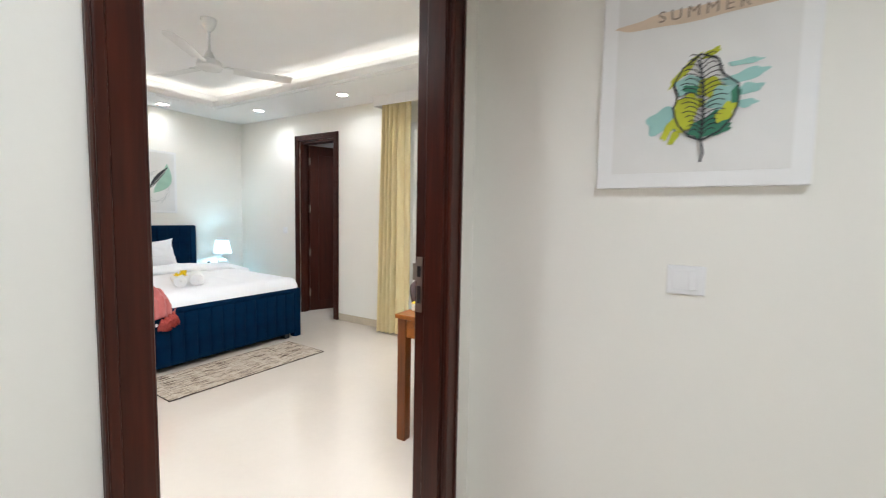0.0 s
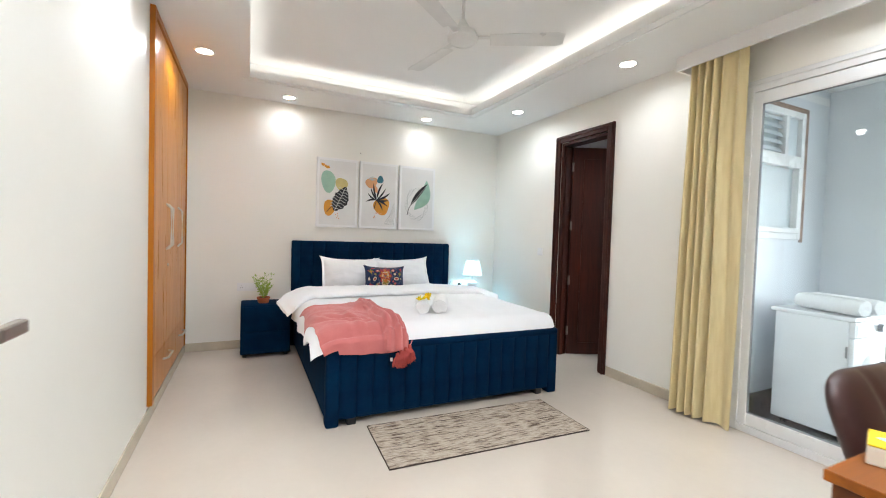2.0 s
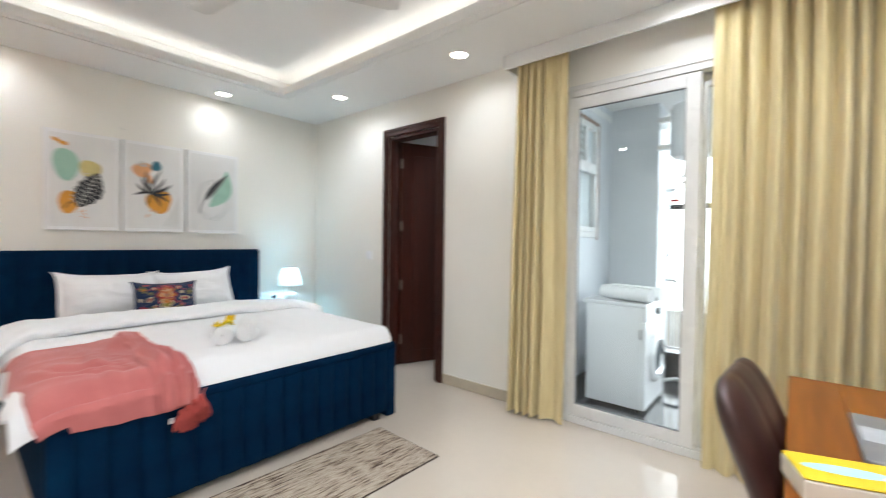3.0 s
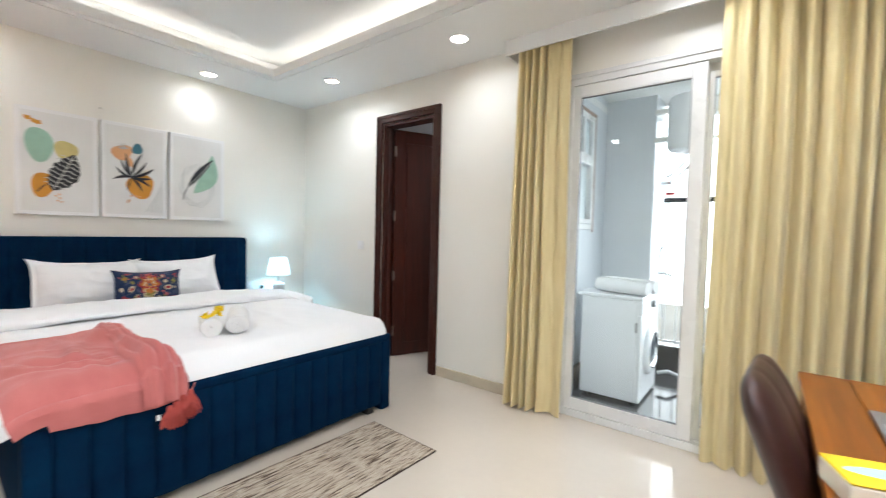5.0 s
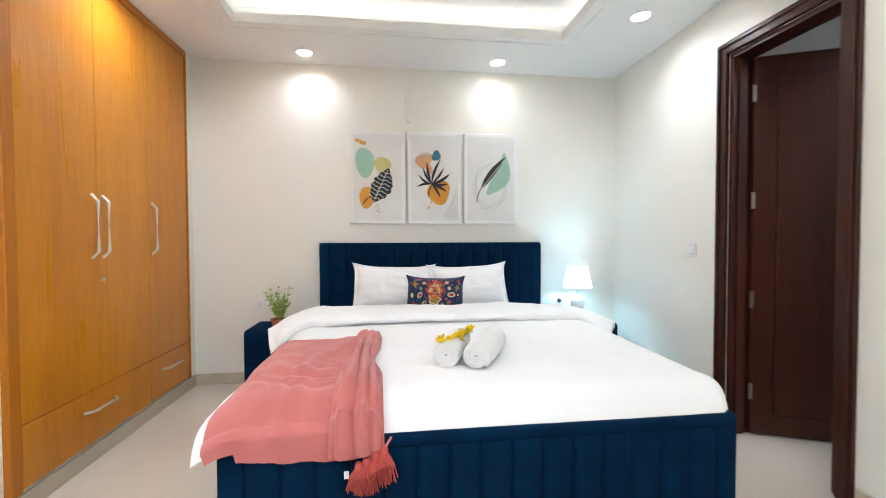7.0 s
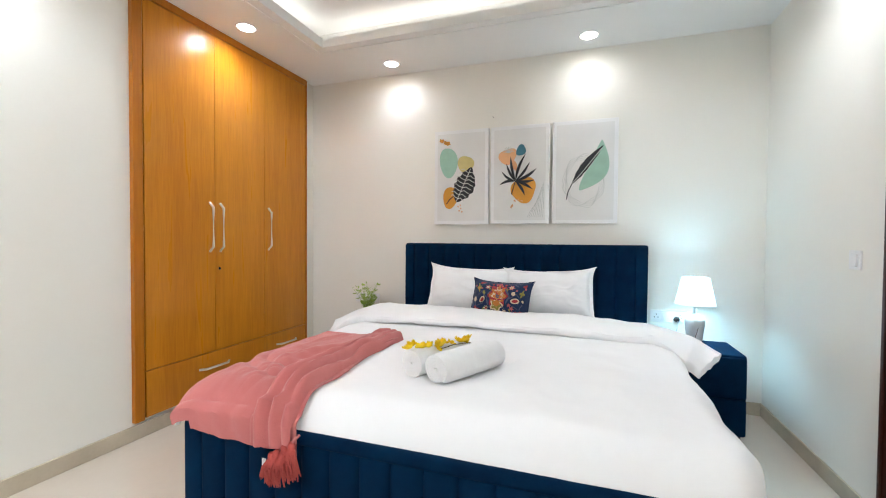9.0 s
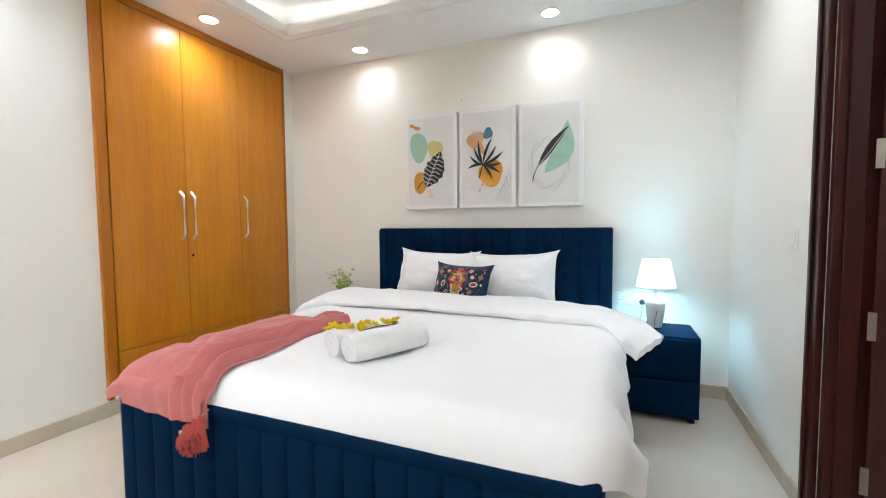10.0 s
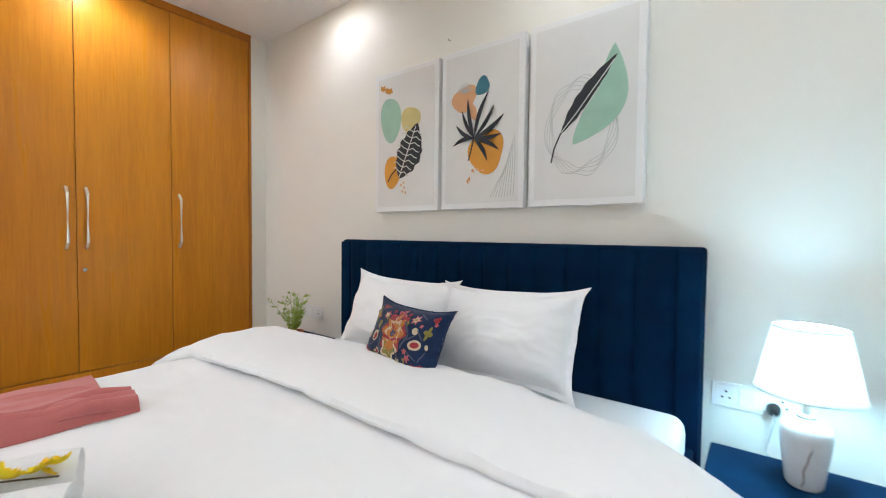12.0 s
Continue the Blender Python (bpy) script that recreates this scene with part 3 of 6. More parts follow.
# ---- balcony shell ----
BX0, BY1, BZ = -2.72, 5.55, -0.06
structure("balcony_floor", boxes((BX0, 0.6, RW + T - 0.02, 6.0, BZ - 0.1, BZ)), GRANITE, "polished black granite balcony floor", "floor")
WY0, WY1, WZ0, WZ1 = 4.30, 5.16, 1.335, 2.44
structure("wall_balcony_side", boxes((BX0 - T, BX0, RW + T, WY0, BZ, CEIL), (BX0 - T, BX0, WY1, 6.0, BZ, CEIL), (BX0 - T, BX0, WY0, WY1, BZ, WZ0), (BX0 - T, BX0, WY0, WY1, WZ1, CEIL)),
          BALCONY, "pale grey balcony wall with a small window", "wall")
structure("wall_balcony_end", boxes((BX0, -2.25, BY1, 6.0, BZ, CEIL), (0.6, 0.72, RW + T, 6.0, BZ, CEIL), (DOORWALL + T, 0.6, RW + 0.03, RW + T + 0.05, BZ, CEIL)), BALCONY, "pale grey glossy balcony wall and pier", "wall")
structure("ceiling_balcony", boxes((BX0, 0.72, RW + T, 6.0, CEIL, CEIL + 0.06), (-2.215, 0.6, 5.88, 6.0, 2.52, CEIL)), CEILING, "white balcony ceiling and lintel", "ceiling")
structure("balcony_kerb", boxes((-2.215, 0.6, 5.80, 5.98, BZ, 0.16)), GRANITE, "low black granite kerb under the balcony grille", "kerb")
structure("baseboard_balcony", boxes((BX0, BX0 + 0.012, RW + T, BY1, BZ, 0.06), (BX0 + 0.012, -2.215, BY1 - 0.012, BY1, BZ, 0.06)), GRANITE, "black granite balcony skirting", "skirting")

win = tagged(new("window_2"), "small white framed bathroom window with frosted glass", "window", "", "structure")
for r in ((BX0 - 0.09, BX0 + 0.004, WY1 - 0.012, WY1 + 0.045, WZ0 - 0.02, WZ1 + 0.03), (BX0 - 0.09, BX0 + 0.004, WY0 - 0.03, WY1 - 0.012, WZ1 - 0.012, WZ1 + 0.03)):
    part("stone_reveal", box(*r, 0.002, 1), COPPERTILE, win, "brown stone reveal")
FWX = (BX0 - 0.05, BX0 + 0.012)
ya, yb, zm = WY0, WY1 - 0.014, 2.02
for r in ((ya, ya + 0.055, WZ0, WZ1 - 0.014), (yb - 0.055, yb, WZ0, WZ1 - 0.014), (ya + 0.055, yb - 0.055, WZ0, WZ0 + 0.055), (ya + 0.055, yb - 0.055, WZ1 - 0.069, WZ1 - 0.014), (ya + 0.055, yb - 0.055, zm - 0.03, zm + 0.03)):
    part("window_frame", box(FWX[0], FWX[1], r[0], r[1], r[2], r[3], 0.005, 2), UPVC, win)
part("mullion", box(FWX[0], FWX[1], 4.84, 4.885, zm + 0.03, WZ1 - 0.069, 0.004, 2), UPVC, win)
for r in ((ya + 0.055, yb - 0.055, WZ0 + 0.055, WZ0 + 0.10), (ya + 0.055, yb - 0.055, zm - 0.075, zm - 0.03), (ya + 0.055, ya + 0.10, WZ0 + 0.10, zm - 0.075), (yb - 0.10, yb - 0.055, WZ0 + 0.10, zm - 0.075)):
    part("sash", box(FWX[0], FWX[1] + 0.014, r[0], r[1], r[2], r[3], 0.005, 2), UPVC, win)
part("pane", box(BX0 - 0.03, BX0 - 0.025, ya + 0.10, yb - 0.10, WZ0 + 0.10, zm - 0.075), FROST, win, "frosted glass pane")
part("pane", box(BX0 - 0.03, BX0 - 0.025, 4.885, yb - 0.055, zm + 0.03, WZ1 - 0.069), FROST, win, "frosted glass pane")
part("backing_pane", box(BX0 - 0.058, BX0 - 0.054, ya + 0.055, 4.84, zm + 0.03, WZ1 - 0.069), FROST, win, "frosted glass pane")
for k in range(5):
    part("louvre", moved(box(-0.022, 0.022, 4.36, 4.838, -0.003, 0.003), pose(BX0 - 0.02, 0, zm + 0.065 + 0.065 * k, 0, 62)), FROST, win, "tilted glass louvre")

grille = thing("balcony_grille", (-2.215, 5.87, 0.16), "white painted steel safety grille across the balcony opening", "grille")
n = 26
bar0 = None
for k in range(n):
    b = box(-0.006, 0.006, -0.006, 0.006, 0, 2.36) if bar0 is None else None
    if bar0 is None:
        bar0 = part("bar", b, UPVC, grille)
        bar0.location = (0.05, 0, 0)
    else:
        o = new("bar", bar0.data)
        o.parent = grille
        o.location = (0.05 + k * 0.11, 0, 0)
part("cross_bar", box(0, 2.81, -0.02, 0.012, 1.48, 1.53, 0.003, 1), GRANITE, grille, "dark cross bar")
part("cross_bar", box(0, 2.81, -0.012, 0.012, 0.03, 0.05, 0.002, 1), UPVC, grille)
part("cross_bar", box(0, 2.81, -0.012, 0.012, 2.10, 2.13, 0.002, 1), UPVC, grille)

# outdoors: one ground sheet and a glowing panel for the bright hazy distance
gm = material("pale_dusty_ground", (0.34, 0.31, 0.26), 0.9, var=0.1, scale=0.05, fine=1.2)
structure("ground", boxes((-900, 900, 6.2, 1800, -9.3, -9.2)), gm, "pale dusty ground far below the balcony", "ground")
# daylight haze put in as emission on an added upright panel
HAZE_GLOW = glow("glowing_haze_panel", (0.93, 0.97, 1.0), 3.0)
structure("backdrop", boxes((-120, 120, 75, 75.5, -9.2, 70)), HAZE_GLOW, "glowing panel standing in for overexposed hazy daylight beyond the balcony", "backdrop")


# ---- wardrobe ----
ward = thing("wardrobe", ((W_X0 + W_X1) / 2, LEFTWALL, W_Z0), "built-in lacquered teak wardrobe with three tall doors, closed", "wardrobe")
WX, WH, WW = (W_X0 + W_X1) / 2, CEIL - W_Z0, (W_X1 - W_X0) / 2
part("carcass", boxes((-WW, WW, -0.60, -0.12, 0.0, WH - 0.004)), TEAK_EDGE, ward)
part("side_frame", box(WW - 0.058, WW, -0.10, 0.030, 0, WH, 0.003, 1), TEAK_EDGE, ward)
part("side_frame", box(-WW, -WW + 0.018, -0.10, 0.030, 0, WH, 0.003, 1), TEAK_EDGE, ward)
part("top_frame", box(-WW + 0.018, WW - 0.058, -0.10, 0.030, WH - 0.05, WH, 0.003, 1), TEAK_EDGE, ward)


def bar_handle(parent, x, z, length, upright, y=0.018):
    """A flat bow handle with slanted feet."""
    h = length / 2
    p = [(-h, 0.0), (-h + 0.035, 0.034), (h - 0.035, 0.034), (h, 0.0)]
    q = [(x, y + d, z + s) if upright else (x + s, y + d, z) for s, d in p]
    return part("handle", tube(q, 0.0085, 8, flat=1.0), STEEL, parent, "satin steel bow handle", True)


DW = 0.022
xs = [-4.032, -4.532, -5.012, W_X0 + 0.018]
for k in range(3):
    a, b = xs[k + 1] - WX + 0.0015, xs[k] - WX - 0.0015
    dr = part("door", box(a, b, 0.0, DW - 0.004, 0.292, WH - 0.052, 0.0022, 2), TEAK, ward)
    if k == 2:
        part("veneer_strip", box(a + 0.002, a + 0.262, DW - 0.004, DW - 0.0025, 0.294, WH - 0.054, 0.0008, 1), TEAK, dr)
    hx = (a + 0.042, b - 0.042, b - 0.042)[k]
    bar_handle(dr, hx, 1.28 - W_Z0, 0.345, True)
    if k == 1:
        part("lock", lathe([(0.0, 0.008), (0.010, 0.008), (0.012, 0.0)], 16, (b - 0.03, DW - 0.004, 0.985 - W_Z0), axis="Y"), CHROME, dr, "round chrome lock", True)
for a, b in ((xs[2], xs[0]), (xs[3], xs[2])):
    dr = part("drawer", box(a - WX + 0.0015, b - WX - 0.0015, 0.0, DW - 0.004, 0.008, 0.288, 0.0022, 2), TEAK, ward)
    bar_handle(dr, (a + b) / 2 - WX, 0.190, 0.25, False)

# ---- bed ----
BED = (-4.56, 2.195, 0.0)
BT = 0.0
bed = thing("bed", BED, "king bed upholstered in channelled navy velvet", "bed", turn=BT)
FX, HX, HWD = 1.112, -1.114, 0.942


def channel_row(parent, y0, y1, z0, z1, x, count, out, rise):
    """Padded upright channels side by side."""
    w = (y1 - y0) / count
    me = None
    for k in range(count):
        if me is None:
            def fn(u, v):
                yy = (u - 0.5) * w
                e = 1 - abs(2 * u - 1) ** 3
                f = 1 - max(0.0, 2 * abs(v - 0.5) - 0.94) / 0.06 * 0.6
                return Vector((out * (0.004 + 0.020 * e ** 0.6 * f), yy * 0.995, z0 + (z1 - z0) * v))
            bm = sheet(fn, 10, 14, thick=-0.004)
            o = part("channel", bm, VELVET, parent, "", True)
            me = o.data
        else:
            o = new("channel", me)
            o.parent = parent
        o.location = (x, y0 + w * (k + 0.5), 0)


foot = part("footboard", box(FX - 0.075, FX - 0.018, -HWD, HWD, 0.045, 0.512, 0.016, 3), VELVET, bed, "", True)
channel_row(foot, -HWD + 0.085, HWD - 0.085, 0.05, 0.497, FX - 0.020, 15, 1, 0)
part("top_roll", box(FX - 0.082, FX + 0.008, -HWD + 0.002, HWD - 0.002, 0.486, 0.540, 0.020, 4), VELVET, foot, "", True)
for s in (-1, 1):
    part("corner_post", box(FX - 0.090, FX + 0.002, min(s * HWD, s * (HWD - 0.085)), max(s * HWD, s * (HWD - 0.085)), 0.0, 0.500, 0.014, 3), VELVET, foot, "", True)
    part("side_rail", box(HX + 0.10, FX - 0.076, min(s * HWD, s * (HWD - 0.05)), max(s * HWD, s * (HWD - 0.05)), 0.045, 0.47, 0.012, 3), VELVET, bed, "", True)
part("foot_block", box(FX - 0.085, FX - 0.01, 0.74, 0.80, 0.0, 0.05, 0.004, 1), BLACK, bed)
part("foot_block", box(FX - 0.085, FX - 0.01, -0.80, -0.74, 0.0, 0.05, 0.004, 1), BLACK, bed)
head = part("headboard", box(HX, HX + 0.072, -HWD - 0.027, HWD + 0.015, 0.0, 1.172, 0.014, 3), VELVET, bed, "", True)
channel_row(head, -HWD + 0.06, HWD - 0.07, 0.45, 1.155, HX + 0.071, 13, 1, 0)
part("end_panel", box(HX + 0.060, HX + 0.092, -HWD - 0.023, -HWD + 0.058, 0.40, 1.160, 0.010, 3), VELVET, head, "", True)
part("end_panel", box(HX + 0.060, HX + 0.092, HWD - 0.068, HWD + 0.011, 0.40, 1.160, 0.010, 3), VELVET, head, "", True)
part("base", box(HX + 0.08, FX - 0.08, -HWD + 0.055, HWD - 0.055, 0.10, 0.32, 0.01, 1), VELVET, bed)

matt = tagged(part("mattress", box(HX + 0.096, FX - 0.10, -0.92, 0.92, 0.322, 0.585, 0.05, 4), LINEN, None, "", True),
              "thick mattress in a white fitted sheet", "mattress")
matt.matrix_basis = pose(*BED, 0, 0, BT)


# ---- bedding ----
def over_side(s, flat, r):
    """Arc length across the bed to (y, drop) round the mattress edge."""
    a = abs(s) - flat
    g = 1 if s > 0 else -1
    if a <= 0:
        return s, 0.0, 0.0
    if a < r * math.pi / 2:
        t = a / r
        return g * (flat + r * math.sin(t)), r * (1 - math.cos(t)), t / (math.pi / 2)
    return g * (flat + r), r + a - r * math.pi / 2, 1.0


def duvet_z(x, y):
    z = 0.632 + 0.009 * wob(x, y, 0.3, 2.3) + 0.005 * wob(x, y, 5.0, 7) + 0.004 * (1 - abs(wob(x * 1.5 - y, y * 1.1 + 0.6 * x, 11.0, 2.4))) ** 9
    z += 0.007 * (1 - abs(wob(x * 0.9 + 0.5 * y, y * 1.7, 8.0, 1.6))) ** 10 * smoothstep(-0.4, 0.2, x)
    z += 0.006 * (1 - abs(wob(x * 2.6, y * 0.8 - x, 3.0, 1.7))) ** 12 * (1 - smoothstep(-0.25, 0.25, x))
    z -= 0.006 * smoothstep(0.35, 0.9, x) + 0.148 * (1 - math.sqrt(max(0.0, 1 - min(1.0, max(0.0, (x - 0.965) / 0.132)) ** 2.2)))
    return z


def duvet_fn(u, v):
    x = -0.56 + (1.094 + 0.56) * (1 - (1 - v) ** 1.3)
    left = u < 0.5
    s = (u - 0.5) * 2 * (1.115 - 0.100 * smoothstep(0.70, 1.09, x) if left else 1.190)
    y, drop, side = over_side(s, 0.872 if left else 0.885, 0.13 if left else 0.100)
    g = -1 if left else 1
    flare = smoothstep(0.55, 1.10, x)
    low = max(0.0, drop - (0.13 if left else 0.100))
    z = duvet_z(x, max(-0.9, min(0.9, y))) * 1.0 + (0 if left else side * 0.035 * smoothstep(0.95, 1.1, x)) - drop
    z += 0 if left else low * 0.2 * flare
    y += g * low * (0.18 + (0.22 if not left else 0.30) * flare) + g * side * (0.014 * math.sin(13 * x + 2 * g) + 0.008 * wob(x, 0, g, 9))
    xx = x - side * 0.05 * flare
    if not left:
        tug = min(1.0, max(0.0, s - 0.885) / 0.305) ** 1.4 * smoothstep(0.45, 1.09, x)
        xx -= 0.27 * tug
        y += 0.008 * tug
    if left:
        y -= 0.050 * math.sin(math.pi * min(1.0, max(0.0, abs(s) - 0.95) / 0.17)) * flare
    return Vector((xx, y, z))


duvet = thing("duvet", BED, "smooth white cotton duvet with its head end turned back", "duvet")
part("cover", sheet(duvet_fn, 110, 110, thick=-0.016), LINEN, duvet, "", True)


def fold_fn(u, v):
    """The turned-back end: a thick soft roll whose corners stick out past the mattress."""
    s = -1.165 + 2.375 * v
    g = 1 if s > 0 else -1
    ca, sa = math.cos(2 * math.pi * u), math.sin(2 * math.pi * u)
    front = 0.5 + 0.5 * ca
    over = max(0.0, abs(s) - 0.86) / (0.35 if g > 0 else 0.305)
    tip = smoothstep(0.7, 1.0, over)
    wx = (0.238 - 0.10 * tip + 0.014 * wob(s, 0.7, 3, 3.1)) * (1 - 0.10 * over)
    wn = (0.046 + 0.010 * wob(s, 4.1, 1, 4)) * (1 - 0.62 * tip)
    n = math.copysign(abs(sa) ** 0.70, sa) * wn
    n += 0.007 * wob(ca * 2, s * 4, 1.5, 2.2) + 0.008 * (1 - abs(wob(ca * 1.3, s * 2.2 + ca, 9.0, 1.6))) ** 8
    n += 0.004 * wob(ca * 4, s * 9, 2.5, 2.0) * front
    late = smoothstep(0.25, 0.95, s)
    wx -= 0.045 * late
    x = -0.392 + 0.040 * late + wx * ca + 0.035 * smoothstep(0.2, 1.0, -s) + 0.20 * over ** 1.3 + 0.016 * wob(s, 9.0, 0, 1.3)
    y = g * (min(abs(s), 0.86) + (abs(s) - 0.86 if over else 0.0) * (1 - 0.42 * front * (1 if g > 0 else 0.6)))
    z = 0.680 + 0.010 * wob(s, 2.0, 0, 2) - over ** 1.6 * (0.060 + 0.09 * front) - 0.012 * late + n
    return Vector((x, y + 0.012 * over * wob(s * 3, ca * 2, 4.0, 2.0), z))


bm = sheet(fold_fn, 28, 120, wrap=True)
bmesh.ops.holes_fill(bm, edges=[e for e in bm.edges if e.is_boundary])
part("turned_back_edge", bm, LINEN, duvet, "", True)


def pillow_mesh(w, h, t, ears=0.07, seed=0.0, n=36, flange=0.0):
    bm = bmesh.new()
    for side in (1, -1):
        def fn(a, b):
            u, v = 2 * a - 1, 2 * b - 1
            x = w / 2 * u * (1 - ears * (1 - abs(v) ** 4.5))
            z = h / 2 * v * (1 - ears * 1.7 * (1 - abs(u) ** 3.0))
            pu, pv = min(1.0, abs(u) / (1 - flange)), min(1.0, abs(v) / (1 - 1.4 * flange))
            f = max(0.0, (1 - pu ** 2.6) * (1 - pv ** 2.6)) ** 0.62
            d = t / 2 * f + 0.013 * f * wob(u * 1.6, v * 1.6, seed + side, 1.7) + 0.004 * f * (1 - abs(wob(u * 2.0, v * 2.4, seed + 5, 1.6))) ** 8 + 0.004 * (1 - f) * wob(u * 5, v * 5, seed, 1.5)
            d = max(0.0 if max(abs(u), abs(v)) > 0.999 else 0.0018, d)
            return Vector((x, side * d + (0.16 * flange * (1 - f) * wob(u * 2.2, v * 2.2, seed + 20, 1.6) if flange else 0.0), z))
        sheet(fn, n, n, bm)
    bmesh.ops.remove_doubles(bm, verts=bm.verts, dist=0.0004)
    return bm


def pillow_at(y, lean, x, z, seed, roll=0.0, w=0.665, h=0.44):
    o = tagged(part("pillow", pillow_mesh(w, h, 0.235, 0.095, seed, 56, 0.075), LINEN, None, "", True), "plump white cotton pillow leaning on the headboard", "pillow", "white pillows")
    o.matrix_world = pose(x, y, z, 0, 0, 90) @ pose(0, 0, 0, lean, roll, 0)
    return o


pillow_at(1.846, -22, -5.425, 0.800, 1.0, 1.5, 0.700, 0.440)
pillow_at(2.462, -24, -5.405, 0.800, 4.0, -2.0, 0.690, 0.440)

# cushion with an embroidered front
CW, CH, CT = 0.455, 0.31, 0.14
cush = thing("cushion", (-5.16, 2.175, 0.785), "small navy cushion embroidered with red, cream and gold flowers", "cushion")
cush.matrix_basis = pose(-5.16, 2.155, 0.778, 0, 0, 82) @ pose(0, 0, 0, -24, 1.0, 0)
NAVYCLOTH = weave("navy_cushion_cloth", (0.012, 0.030, 0.085), (0.008, 0.02, 0.06), 0.9, 420, 0.2, 0.4)
part("cover", pillow_mesh(CW, CH, CT, 0.10, 7.0, 26), NAVYCLOTH, cush, "", True)


def cushion_point(u, v, lift=0.0012):
    ears = 0.10
    x = CW / 2 * u * (1 - ears * (1 - abs(v) ** 4.5))
    z = CH / 2 * v * (1 - ears * 1.7 * (1 - abs(u) ** 3.0))
    f = max(0.0, (1 - abs(u) ** 2.6) * (1 - abs(v) ** 2.6)) ** 0.62
    d = CT / 2 * f + 0.013 * f * wob(u * 1.6, v * 1.6, 6.0, 1.7) + 0.004 * f * (1 - abs(wob(u * 2.0, v * 2.4, 12.0, 1.6))) ** 8 + 0.004 * (1 - f) * wob(u * 5, v * 5, 7.0, 1.5)
    return Vector((x, -max(0.0, d) - lift, z))


STITCH = {k: weave("thread_" + k, c, tuple(0.8 * a for a in c), 0.85, 900, 0.2, 0.6) for k, c in
          (("red", (0.36, 0.035, 0.045)), ("cream", (0.66, 0.55, 0.38)), ("gold", (0.55, 0.20, 0.04)), ("pink", (0.52, 0.12, 0.13)), ("olive", (0.26, 0.23, 0.05)), ("slate", (0.08, 0.09, 0.15)))}


def motif(colour, cu, cv, ru, rv, petals=0, depth=0.0, turn=0.0, lift=0.0015, name="embroidered_motif"):
    """A stitched rosette, leaf or medallion on the cushion's front."""
    bm = bmesh.new()
    n = 40
    rings = []
    for ring in (0.02, 0.35, 0.7, 1.0):
        row = []
        for k in range(n):
            a = 2 * math.pi * k / n
            r = ring * (1 - depth * (0.5 - 0.5 * math.cos(petals * a)) if petals else 1)
            du, dv = r * math.cos(a) * ru, r * math.sin(a) * rv
            c, s = math.cos(turn), math.sin(turn)
            row.append(bm.verts.new(cushion_point(max(-0.97, min(0.97, cu + c * du - s * dv * 0.65)), max(-0.97, min(0.97, cv + s * du / 0.65 + c * dv)), lift)))
        rings.append(row)
    bm.faces.new(rings[0])
    for a, b in zip(rings, rings[1:]):
        for k in range(n):
            bm.faces.new((a[k], a[(k + 1) % n], b[(k + 1) % n], b[k]))
    return part(name, bm, STITCH[colour], cush, "", True)


